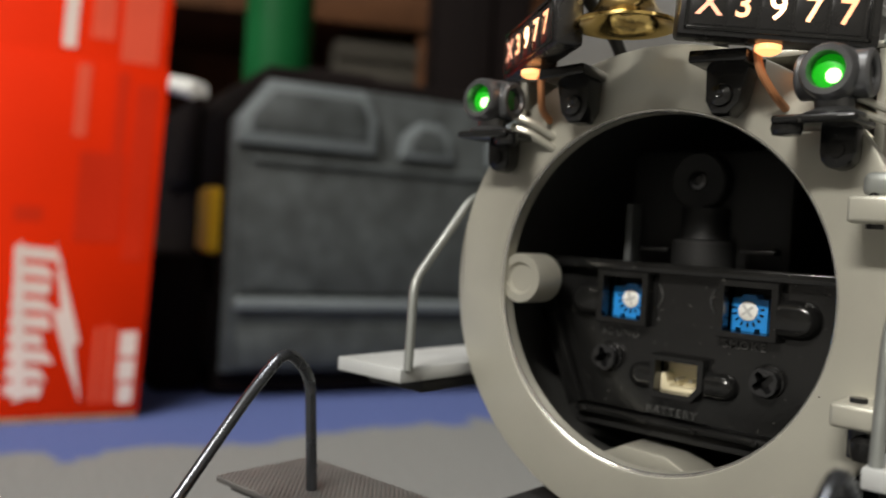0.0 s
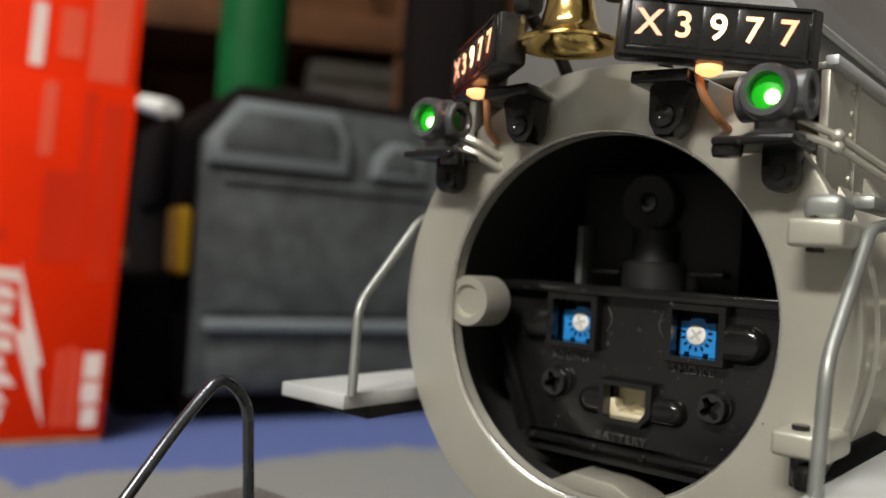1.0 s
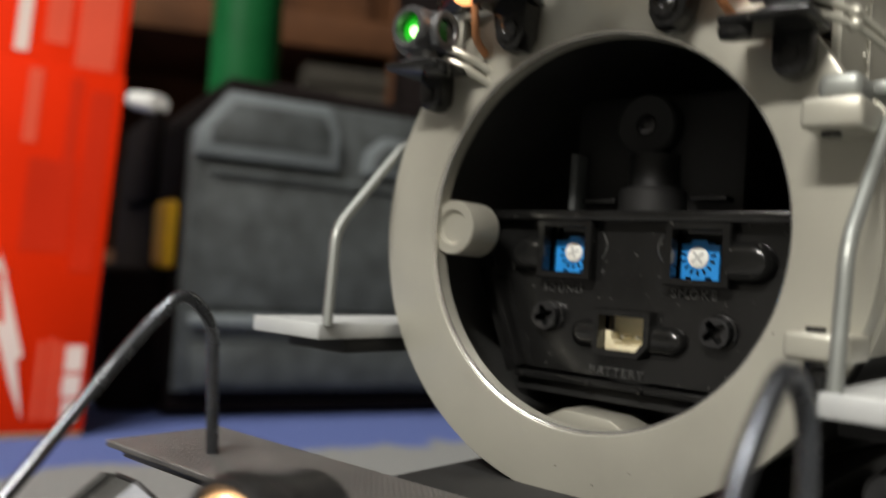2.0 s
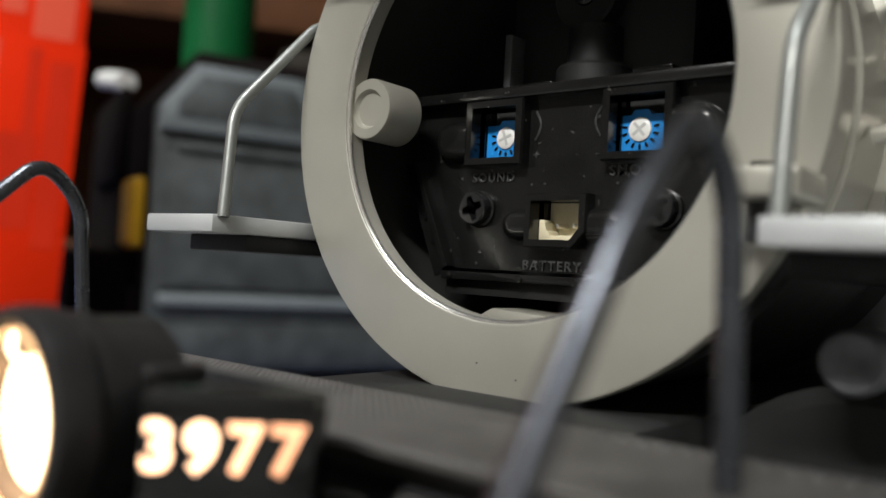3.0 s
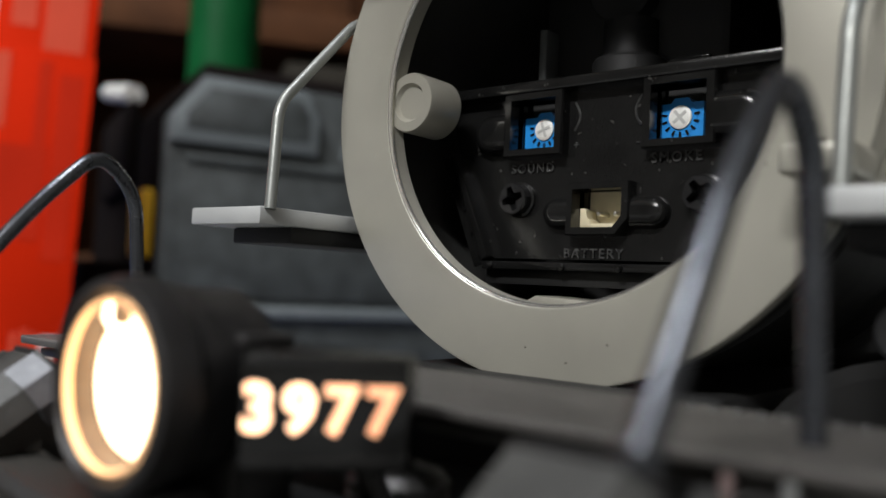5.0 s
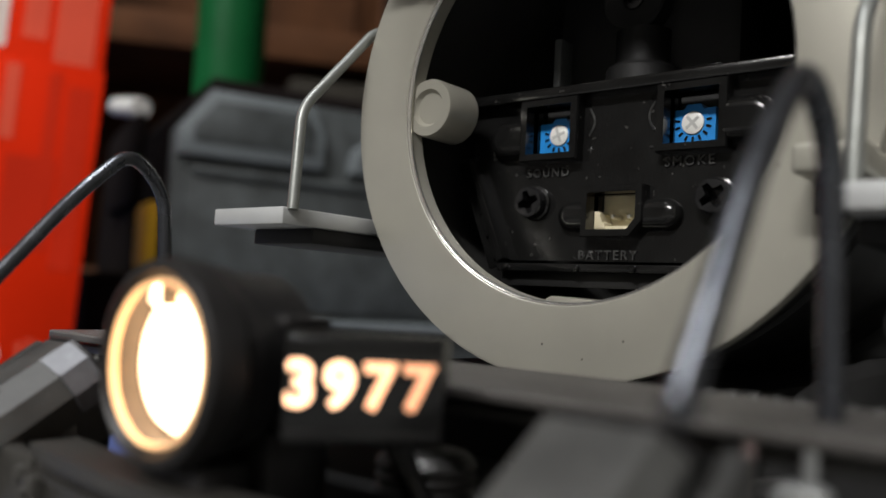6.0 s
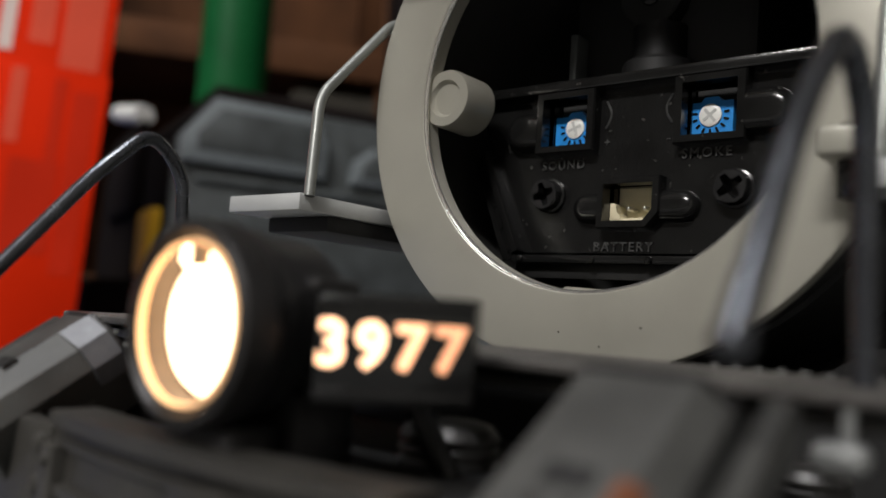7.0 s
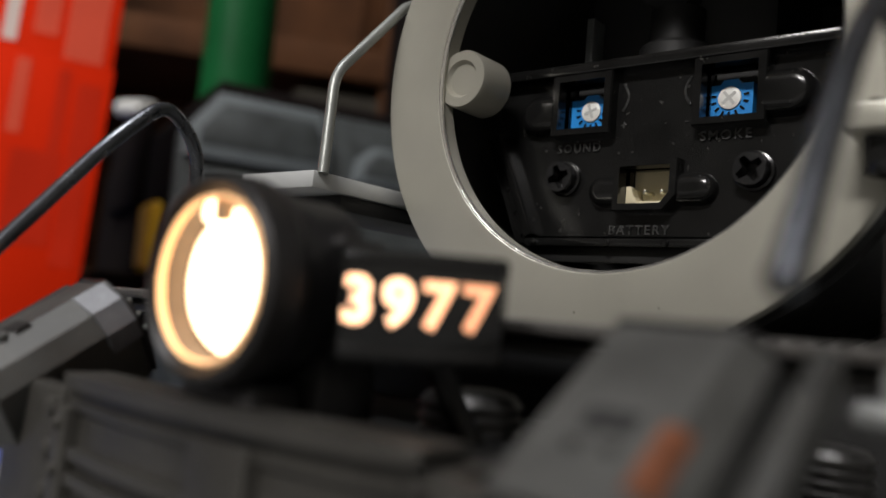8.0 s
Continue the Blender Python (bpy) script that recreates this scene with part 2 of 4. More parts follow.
def rug_material():
    m = bpy.data.materials.new("woven_rug")
    m.use_nodes = True
    nt = m.node_tree
    b = nt.nodes["Principled BSDF"]
    b.inputs["Roughness"].default_value = 0.95
    b.inputs["Specular IOR Level"].default_value = 0.1
    tc = nt.nodes.new("ShaderNodeTexCoord")

    def node(kind, **kw):
        n = nt.nodes.new(kind)
        for k, v in kw.items():
            n.inputs[k].default_value = v
        return n

    dot = node("ShaderNodeVectorMath")
    dot.operation = "DOT_PRODUCT"
    dot.inputs[1].default_value = (-0.959, 0.285, 0)
    nt.links.new(tc.outputs["Object"], dot.inputs[0])
    wob = node("ShaderNodeTexNoise", Scale=26.0, Detail=5.0)
    nt.links.new(tc.outputs["Object"], wob.inputs["Vector"])
    mad = nt.nodes.new("ShaderNodeMath")
    mad.operation = "MULTIPLY_ADD"
    mad.inputs[1].default_value = 0.095
    nt.links.new(wob.outputs["Fac"], mad.inputs[0])
    nt.links.new(dot.outputs["Value"], mad.inputs[2])
    edge = node("ShaderNodeMapRange")
    edge.inputs["From Min"].default_value, edge.inputs["From Max"].default_value = 0.396, 0.403
    nt.links.new(mad.outputs[0], edge.inputs["Value"])
    speck = node("ShaderNodeTexNoise", Scale=420.0, Detail=3.0)
    nt.links.new(tc.outputs["Object"], speck.inputs["Vector"])
    pile = node("ShaderNodeTexVoronoi", Scale=330.0)
    nt.links.new(tc.outputs["Object"], pile.inputs["Vector"])
    cols = []
    for a, c in (((0.132, 0.134, 0.13), (0.24, 0.243, 0.236)), ((0.055, 0.078, 0.205), (0.107, 0.138, 0.31))):
        mx = nt.nodes.new("ShaderNodeMix")
        mx.data_type = "RGBA"
        mx.inputs["A"].default_value, mx.inputs["B"].default_value = (*a, 1), (*c, 1)
        nt.links.new(speck.outputs["Fac"], mx.inputs["Factor"])
        cols.append(mx)
    mx = nt.nodes.new("ShaderNodeMix")
    mx.data_type = "RGBA"
    nt.links.new(edge.outputs["Result"], mx.inputs["Factor"])
    nt.links.new(cols[0].outputs["Result"], mx.inputs["A"])
    nt.links.new(cols[1].outputs["Result"], mx.inputs["B"])
    nt.links.new(mx.outputs["Result"], b.inputs["Base Color"])
    bp = node("ShaderNodeBump", Strength=0.45, Distance=0.002)
    nt.links.new(pile.outputs["Distance"], bp.inputs["Height"])
    nt.links.new(bp.outputs["Normal"], b.inputs["Normal"])
    return m


bm = B()
box(bm, -1300, 700, -800, 1400, -10, 0, 3)
rug = tagged(part("rug", bm, rug_material()), "blue and grey patterned woven rug lying on the floor", "rug")


# ---- tool case, carton and things behind ----
def framed(o, along, out):
    """A local frame on the floor: u along, v outward to the viewer, w up."""
    a, n = Vector(along).normalized(), Vector(out).normalized()
    return Matrix(((a.x, n.x, 0, o[0]), (a.y, n.y, 0, o[1]), (0, 0, 1, o[2]), (0, 0, 0, 1)))


def tool_case():
    m = framed((-400, 209, 0), (0.37, 0.929, 0), (0.929, -0.37, 0))
    root = tagged(new("tool_case"), "closed charcoal plastic tool case with ribs and yellow latch", "tool case")

    def p(name, bm, mat, parent=root, label=""):
        return part(name, bm, mat, parent, label, m=m)

    bm = B()
    prism(bm, [(-6, 4), (330, 4), (330, 188), (308, 221), (22, 221), (-6, 186)], xz, -320, -14, 6)
    body = p("body", bm, CASEBLACK, label="black moulded back shell")
    bm = B()
    prism(bm, [(-4, 19), (328, 19), (328, 178), (306, 210), (18, 210), (-4, 180)], xz, -14, -3, 4)
    prism(bm, [(4, 72), (320, 72), (320, 154), (4, 154)], xz, -4, 0, 2)
    prism(bm, [(4, 23), (320, 23), (320, 50), (4, 50)], xz, -4, -1, 2)
    shell = p("front_shell", bm, CASEGREY)
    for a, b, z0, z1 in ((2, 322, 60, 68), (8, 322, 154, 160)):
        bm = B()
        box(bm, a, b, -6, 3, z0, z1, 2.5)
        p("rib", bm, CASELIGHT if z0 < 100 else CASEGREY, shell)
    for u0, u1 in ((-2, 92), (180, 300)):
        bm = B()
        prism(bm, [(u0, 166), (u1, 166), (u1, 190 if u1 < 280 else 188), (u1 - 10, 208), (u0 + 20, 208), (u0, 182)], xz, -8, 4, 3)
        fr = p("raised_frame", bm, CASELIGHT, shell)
        bm = B()
        prism(bm, [(u0 + 9, 174), (u1 - 7, 174), (u1 - 7, 190), (u1 - 13, 201), (u0 + 23, 201), (u0 + 9, 184)], xz, 3, 4.6, 0.5)
        p("frame_field", bm, CASEGREY, fr)
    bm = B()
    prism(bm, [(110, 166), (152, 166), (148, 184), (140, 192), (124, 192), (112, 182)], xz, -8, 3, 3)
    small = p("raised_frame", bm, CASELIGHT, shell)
    bm = B()
    prism(bm, [(117, 171), (145, 171), (142, 182), (137, 187), (126, 187), (118, 180)], xz, 2, 3.6, 0.5)
    p("frame_field", bm, CASEGREY, small)
    bm = B()
    tube(bm, rounded([(56, -70, 208), (60, -70, 226), (118, -70, 226), (122, -70, 208)], 10), 7)
    p("handle", bm, CASEBLACK)
    bm = B()
    box(bm, -14, -3, -58, -18, 94, 138, 4.5, 4)
    p("latch", bm, YELLOW, label="yellow plastic latch")
    bm = B()
    box(bm, -15, -4, -225, -90, 140, 207, 8)
    box(bm, -12, -4, -200, -20, 20, 70, 5)
    p("end_moulding", bm, CASEBLACK)
    bm = B()
    box(bm, -45, -4, -300, -38, 1, 92, 8)
    p("end_foot", bm, CASEBLACK)
    bm = B()
    tube(bm, [(-14, -190, 226), (-10, -95, 209)], 7)
    p("end_bar", bm, WHITE, label="pale plastic bar on the end")


tool_case()


def carton():
    shear = Matrix(((1, 0, -0.042, 0), (0, 1, 0, 0), (0, 0, 1, 0), (0, 0, 0, 1)))
    m = framed((-395, 145, 0), (-0.349, -0.937, 0), (0.937, -0.349, 0)) @ shear
    root = tagged(new("carton"), "tall red cardboard carton with white printed shapes", "cardboard box")

    def p(name, bm, mat, label=""):
        return part(name, bm, mat, root, label, m=m)

    bm = B()
    box(bm, 0, 94, -70, 0, 1, 266, 1.5)
    p("body", bm, RED)
    bm = B()
    box(bm, -1, 95, -71, 0.8, 3, 200.5, 0.6)
    p("lower_sleeve", bm, RED)
    bm = B()
    box(bm, -0.6, 94.6, -70, 0.5, 0, 3.2, 0.4)
    p("bottom_edge", bm, material("bare_cardboard", (0.36, 0.22, 0.12), 0.8, 0.0, 0.2, 60, 0.2, 600), "bare brown cardboard edge")
    bm = B()
    prism(bm, [(64, 12), (70, 96), (66, 99), (58, 14)], xz, 0.8, 1.3)
    p("print_spine", bm, PRINT)
    # white lettering of the maker stands as plain slanted shapes
    for k in range(9):
        z = 14 + k * 9.3
        u = 60 + 0.05 * k
        bm = B()
        prism(bm, [(u - 9 - (k % 3) * 3, z), (u + 9, z + 2), (u + 8, z + 8.5), (u - 10 + (k % 2) * 3, z + 7)], xz, 0.8, 1.1)
        p("print_mark", bm, PRINT)
    bm = B()
    prism(bm, [(30, 10), (36, 42), (33, 44), (50, 100), (44, 62), (48, 60), (38, 30)], xz, 0.8, 1.15)
    p("print_bolt", bm, PRINT)
    for u0, u1, z0, z1, mat in ((3, 12, 36, 50, PRINT), (3, 12, 22, 34, PRINT), (3, 11, 9, 20, PRINT), (14, 17, 10, 52, PINK), (18.5, 21, 10, 54, PINK), (23, 26, 10, 52, PINK),
                                (40, 47, 158, 198, PINK), (49, 56, 206, 240, PRINT), (30, 42, 213, 240, PINK), (6, 26, 202, 262, PINK), (18, 42, 100, 150, REDDARK),
                                (4, 16, 90, 190, REDDARK), (20, 26, 150, 196, REDDARK), (58, 72, 110, 118, REDDARK)):
        bm = B()
        zf = 1.0 if z0 < 200 else 0.2
        box(bm, u0, u1, 0, zf, z0, z1)
        p("print_bar", bm, mat)


carton()


def background():
    bm = B()
    lathe(bm, [(0, 0), (30, 0), (31, 4), (31, 420), (28, 424), (0, 424)], (-592, 377, 0), (0, 0, 1), 32)
    canister = tagged(part("green_canister", bm, GREEN), "tall green plastic canister standing on the rug", "canister")
    bm = B()
    lathe(bm, [(30.5, 418), (32.2, 418), (32.2, 440), (30, 443), (0, 443)], (-592, 377, 0), (0, 0, 1), 32)
    part("lid", bm, GREEN, canister)
    root = tagged(new("wooden_shelf"), "dark brown wooden shelf standing behind the case", "shelf")
    m = framed((-760, 620, 0), (0.6, 0.8, 0), (0.8, -0.6, 0))
    for z in (60, 372):
        bm = B()
        box(bm, -420, 620, -260, 20, z, z + 42, 2)
        part("shelf_board", bm, WOOD, root, m=m)
    for u in (-420, 80, 600):
        bm = B()
        box(bm, u, u + 30, -256, 12, 0, 700, 2)
        part("upright", bm, WOOD, root, m=m)
    bm = B()
    box(bm, -420, 630, -275, -262, 0, 700)
    part("back_panel", bm, WOOD, root, m=m)
    bm = B()
    box(bm, -30, 260, -150, 0, 102, 360, 12)
    box(bm, -24, 250, -2, 5, 330, 352, 2)
    tagged(part("storage_bin", bm, BIN, m=m), "dim grey-brown storage bin on the shelf", "bin")
    bm = B()
    box(bm, 0, 95, -70, 0, 0, 620, 20)
    m = framed((-468, 452, 0), (0.66, 0.75, 0), (0.75, -0.66, 0))
    bag = tagged(part("dark_bag", bm, CASEBLACK, m=m), "black upright bag standing behind the tool case", "bag")
    bm = B()
    box(bm, 6, 89, -2, 5, 40, 240, 3)
    part("front_pocket", bm, CASEBLACK, bag, m=m)
    bm = B()
    box(bm, 40, 54, -1, 7, 240, 600, 2)
    part("strap", bm, CASEBLACK, bag, m=m)


background()

# ---- locomotive model ----
loco = tagged(new("model_locomotive"), "silver and black model steam locomotive with opened smokebox door", "model train")
CZ = 110.0  # height of the boiler's centre line


def smokebox():
    bm = B()
    lathe(bm, [(23.55, 0.3), (23.85, 0), (31.55, 0), (31.95, 0.12), (32.1, 0.45), (32.1, 1.8), (31.6, 2.2), (29.6, 3.0), (23.4, 2.5)], (0, 0, CZ), (0, 1, 0), 128, True)
    front = part("smokebox_front", bm, SILVER, loco, "satin silver-grey smokebox ring")
    for z0, z1, x0 in ((119.4, 122.7, 25.7), (98.0, 101.0, 25.3)):
        bm = B()
        box(bm, x0, 31.2, -6.2, 1.2, z0 + 0.2, z1 - 0.2, 0.5, 3)
        hinge = part("hinge_lug", bm, SILVER, front)
        bm = B()
        rod(bm, (x0 + 2.2, -3.6, z0 - 3.0 if z0 < 110 else z0 - 0.3), (x0 + 2.2, -3.6, z1 + 0.3), 0.9)
        part("hinge_pin", bm, BLACK, hinge)
    bm = B()
    box(bm, 26.6, 30.6, -4.6, 0.6, 122.4, 125.1, 0.9, 4)
    part("hinge_tab", bm, STEEL, front, "blue-grey rounded steel tab")
    bm = B()
    lathe(bm, [(0, 0), (1.3, 0.2), (1.6, 0.9), (1.6, 2.2), (1.1, 2.9), (0, 3.0)], (28.4, -3.6, 94.6), (0, 0, 1), 24)
    part("hinge_knob", bm, BLACK, front, "black knob under the hinge")
    # Separate bright strip stands in for the highlight along the chamfered edge.
    bm = B()
    lathe(bm, [(23.36, 0.55), (23.42, 0.3), (23.6, 0.12), (23.8, 0.1), (23.7, 0.6)], (0, 0, CZ), (0, 1, 0), 128, True)
    part("inner_lip", bm, material("lip_highlight_metal", (0.75, 0.73, 0.68), 0.22, 0.9, 0.1, 300), front, "bright strip for the highlight on the inner edge")
    # latch boss on the inner rim
    bm = B()
    lathe(bm, [(0, 0.6), (2.0, 0.6), (2.25, 0.35), (2.4, 0.0), (3.55, 0.0), (3.7, 0.3), (3.7, 5.6), (0, 5.6)], (-21.1, 1.0, 110.15), (0, 1, 0), 40)
    part("latch_boss", bm, SILVER, front)
    for x, z in ((22.4, 100.1), (3.0, 80.8), (7.6, 83.0), (-2, 82.0)):
        bm = B()
        lathe(bm, [(0.1, 0.02), (0.09, -0.04), (0, -0.05)], (x, 0, z), (0, 1, 0), 8)
        part("paint_speck", bm, BLACK, front)
    # lower bracket inside the rim
    bm = B()
    prism(bm, [(-11, 84.9), (-6.3, 87.4), (0.4, 87.1), (5, 84.8)], xz, 8, 16, 0.3)
    part("lower_bracket", bm, SILVER, front)
    # boiler
    shape = [(29.6, 3.0), (30.4, 3.0), (30.4, 3.7), (31.0, 3.9), (31.0, 9.0), (30.5, 9.3), (30.5, 10.0), (31.3, 10.3), (31.3, 40), (33, 42), (33.5, 60), (36, 95), (36, 430), (0, 430)]
    bm = B()
    lathe(bm, shape, (0, 0, CZ), (0, 1, 0), 128)
    bmesh.ops.delete(bm, geom=[q for q in bm.faces if q.calc_center_median().z < 98.5], context="FACES")
    boiler = part("boiler", bm, SILVER, loco, "silver-grey boiler barrel")
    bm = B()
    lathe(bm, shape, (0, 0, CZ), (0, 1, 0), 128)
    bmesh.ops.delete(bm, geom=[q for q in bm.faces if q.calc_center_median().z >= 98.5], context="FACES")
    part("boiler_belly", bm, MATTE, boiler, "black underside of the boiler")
    for y, r in ((22, 32.5), (40, 33.6), (95, 36.6), (150, 36.6), (210, 36.6)):
        bm = B()
        lathe(bm, [(r - 1.5, -1.3), (r, -1.1), (r, 1.1), (r - 1.5, 1.3)], (0, y, CZ), (0, 1, 0), 96, True)
        bmesh.ops.delete(bm, geom=[q for q in bm.faces if q.calc_center_median().z < 98.5], context="FACES")
        part("boiler_band", bm, SILVER, boiler)
    bm = B()
    box(bm, -26, 26, 5, 300, 140.1, 141.0, 0.2)
    casing = part("boiler_casing", bm, SILVER, loco, "flat silver-grey riveted boiler casing")
    for sx in (1, -1):
        bm = B()
        box(bm, *sorted((sx * 24.9, sx * 26.0)), 5, 300, 126.6, 140.1, 0.2)
        part("casing_side", bm, SILVER, casing)
    for sx in (1, -1):
        bm = B()
        box(bm, *sorted((sx * 25.4, sx * 26.9)), 4.6, 300, 140.4, 141.6, 0.2)
        part("casing_edge", bm, BOARD, casing)
        for y in (15, 52):
            bm = B()
            box(bm, *sorted((sx * 25.9, sx * 26.35)), y, y + 0.9, 127, 140.2)
            part("casing_seam", bm, SILVER, casing)
            for k in range(5):
                bm = B()
                lathe(bm, [(0.5, 0), (0.45, 0.25), (0.2, 0.42), (0, 0.45)], (sx * 26, y - 1.3, 128.5 + 2.6 * k), (sx, 0, 0), 8)
                part("rivet", bm, SILVER, casing)
    bm = B()
    prism(bm, [(-23, 140.3), (23, 140.3), (22, 147), (15, 158), (-15, 158), (-22, 147)], xz, 9, 300, 0.8)
    top = part("boiler_top_casing", bm, DARKGREY, loco, "dark grey casing on the boiler top")
    for sx in (1, -1):
        bm = B()
        tube(bm, [(sx * 22.4, 9, 147), (sx * 22.4, 300, 147)], 0.5, 8)
        part("casing_bead", bm, BOARD, top)
    # inside of the smokebox
    bm = B()
    lathe(bm, [(29.6, 2.3), (29.9, 70), (0, 70)], (0, 0, CZ), (0, 1, 0), 64)
    part("inner_lining", bm, CAVITY, loco)


smokebox()


def rect_plate(bm, xs, zs, holes, y0, y1):
    """A slab of cells that leaves out the rectangular holes."""
    for a, b in zip(xs, xs[1:]):
        for c, d in zip(zs, zs[1:]):
            mx, mz = (a + b) / 2, (c + d) / 2
            if not any(h[0] < mx < h[1] and h[2] < mz < h[3] for h in holes):
                box(bm, a, b, y0, y1, c, d)


def rim(bm, outer, inner, y0, y1):
    """A raised frame between two outlines of as many corners."""
    n = len(outer)
    rows = [[bm.verts.new((u, y, v)) for u, v in ring] for ring, y in ((outer, y1), (outer, y0 + 0.25), ([(o[0] * 0.85 + i[0] * 0.15, o[1] * 0.85 + i[1] * 0.15) for o, i in zip(outer, inner)], y0), (inner, y0), (inner, y1 + 2.0))]
    for p, q in zip(rows, rows[1:]):
        for k in range(n):
            bm.faces.new((p[k], p[(k + 1) % n], q[(k + 1) % n], q[k]))


def pill(bm, x0, x1, z0, z1, y0, y1):
    """A blister that is flat at x0 and round at x1, domed towards y0."""
    r, d, n, rings = (z1 - z0) / 2, 1 if x1 > x0 else -1, 14, []
    for k in range(7):
        a = k / 6 * math.pi / 2
        inset, y = 1.5 * (1 - math.cos(a)), y1 + (y0 - y1) * (0.35 + 0.65 * math.sin(a))
        q = r - inset
        c = x1 - d * r
        pts = [(x0, z0 + inset)] + [(c + d * q * math.sin(math.pi * j / n), (z0 + z1) / 2 - q * math.cos(math.pi * j / n)) for j in range(n + 1)] + [(x0, z1 - inset)]
        if k == 0:
            rings.append([bm.verts.new((u, y1, v)) for u, v in pts])
        rings.append([bm.verts.new((u, y, v)) for u, v in pts])
    for p, q in zip(rings, rings[1:]):
        for j in range(len(p)):
            i = (j + 1) % len(p)
            bm.faces.new((p[j], p[i], q[i], q[j]))
    bm.faces.new(rings[-1])


def control_panel():
    Y = 12.2
    potl, potr, con = (-12.5, -6.1, 105.15, 111.25), (6.15, 12.5, 105.15, 111.25), (-3.25, 3.1, 95.5, 99.95)
    bm = B()
    xs = sorted({-15.6, 15.6, *potl[:2], *potr[:2], *con[:2]})
    zs = sorted({91.8, 113.6, *potl[2:], *con[2:]})
    rect_plate(bm, xs, zs, (potl, potr, con), Y, Y + 1)
    for s in (1, -1):
        prism(bm, [(s * 15.6, 91.8), (s * 21.6, 105.4), (s * 24, 113.6), (s * 15.6, 113.6)], xz, Y, Y + 1)
    bmesh.ops.remove_doubles(bm, verts=bm.verts, dist=0.001)
    panel = part("control_panel", bm, BLACK, loco, "glossy black plastic control panel", smooth=False)
    # border strips
    bm = B()
    box(bm, -25, 25, Y - 1.8, Y + 0.5, 112.15, 113.5, 0.2)
    part("top_ledge", bm, BLACK, panel)
    for s in (1, -1):
        bm = B()
        prism(bm, [(s * 15.2, 92.0), (s * 21.0, 105.2), (s * 22.0, 105.2), (s * 16.2, 91.4)], xz, Y - 1.8, Y + 0.5, 0.15)
        part("side_strip", bm, BLACK, panel)
        bm = B()
        prism(bm, [(s * 16.2, 91.4), (s * 22.2, 105.0), (s * 24.5, 105.0), (s * 18.4, 90.6)], xz, Y - 0.2, Y + 0.4, 0.1)
        for k in range(5):
            lathe(bm, [(0.22, 0), (0.2, -0.3), (0, -0.34)], (s * (17.6 + 1.35 * k), Y - 0.2, 92.0 + 3.0 * k), (0, 1, 0), 8)
        part("side_flange", bm, BLACK, panel)
    bm = B()
    box(bm, -16.2, 16.2, Y - 1.6, Y + 0.5, 90.4, 91.4, 0.2)
    ledge = part("bottom_ledge", bm, BLACK, panel)
    for x in (-14.85, -4.5, 3.0, 11.5):
        bm = B()
        lathe(bm, [(0.5, 0), (0.46, -0.3), (0.28, -0.5), (0, -0.55)], (x, Y - 1.6, 90.85), (0, 1, 0), 14)
        part("ledge_stud", bm, BLACK, ledge)
    bm = B()
    box(bm, -16.5, 16.5, Y - 0.2, Y + 1, 88.6, 90.4, 0.1)
    part("lower_skirt", bm, MATTE, panel)
    # trimmers in their pockets
    for (x0, x1, z0, z1), s in ((potl, -1), (potr, 1)):
        bm = B()
        rim(bm, [(x0 - 1.0, z0 - 0.9), (x1 + 1.0, z0 - 0.9), (x1 + 1.0, z1 + 0.9), (x0 - 1.0, z1 + 0.9)], [(x0, z0), (x1, z0), (x1, z1), (x0, z1)], Y - 1.8, Y)
        pocket = part("trimmer_pocket", bm, BLACK, panel, smooth=False)
        cx, cz = (-9.42, 107.85) if s < 0 else (8.37, 107.85)
        bm = B()
        w, b = 2.6, cz - 2.75
        prism(bm, [(cx - w - 0.35, b), (cx - 1.7, b), (cx - 1.7, b + 0.5), (cx - 0.9, b + 0.5), (cx - 0.9, b), (cx + 0.9, b), (cx + 0.9, b + 0.5), (cx + 1.7, b + 0.5),
                   (cx + 1.7, b), (cx + w, b), (cx + w, cz + 1.75), (cx + 1.2, cz + 1.75), (cx + 0.8, cz + 2.3), (cx - 0.8, cz + 2.3), (cx - 1.2, cz + 1.75), (cx - w - 0.35, cz + 1.75)], xz, Y + 1.4, Y + 4)
        pot = part("trimmer", bm, BLUE, panel, "blue plastic trimmer with white dial", smooth=False)
        bm = B()
        lathe(bm, [(1.9, 1.41), (1.9, 1.33), (1.35, 1.33), (1.35, 1.41)], (cx, Y, cz + 0.1), (0, 1, 0), 32, True)
        part("dial_seat", bm, BLUE, pot)
        for k in range(9):
            a = radians(-10 + 25 * k)
            bm = B()
            box(bm, 1.6, 2.2, -0.1, 0.02, -0.13, 0.13)
            part("dial_mark", bm, BLACK, pot, m=Matrix.Translation((cx, Y + 1.35, cz + 0.1)) @ Matrix.Rotation(a, 4, "Y"))
        bm = B()
        lathe(bm, [(0, 1.0), (1.1, 1.0), (1.32, 1.12), (1.35, 1.9)], (cx, Y, cz + 0.1), (0, 1, 0), 32)
        dial = part("dial", bm, WHITE, pot, "white slotted dial")
        # Flat grey cross paints the shade of the slot; nothing is cut.
        bm = B()
        cross(bm, cx, cz + 0.1, 0.17, 0.95, 20 if s < 0 else 40, Y + 0.95, Y + 1.01)
        part("dial_slot", bm, material("slot_shade_grey", (0.5, 0.5, 0.48), 0.5), pot)
        bm = B()
        box(bm, x0 - 0.5, x1 + 0.5, Y + 4, Y + 5, z0 - 0.5, z1 + 0.5)
        part("pocket_back", bm, MATTE, pocket)
        # rounded blister beside the pocket
        bm = B()
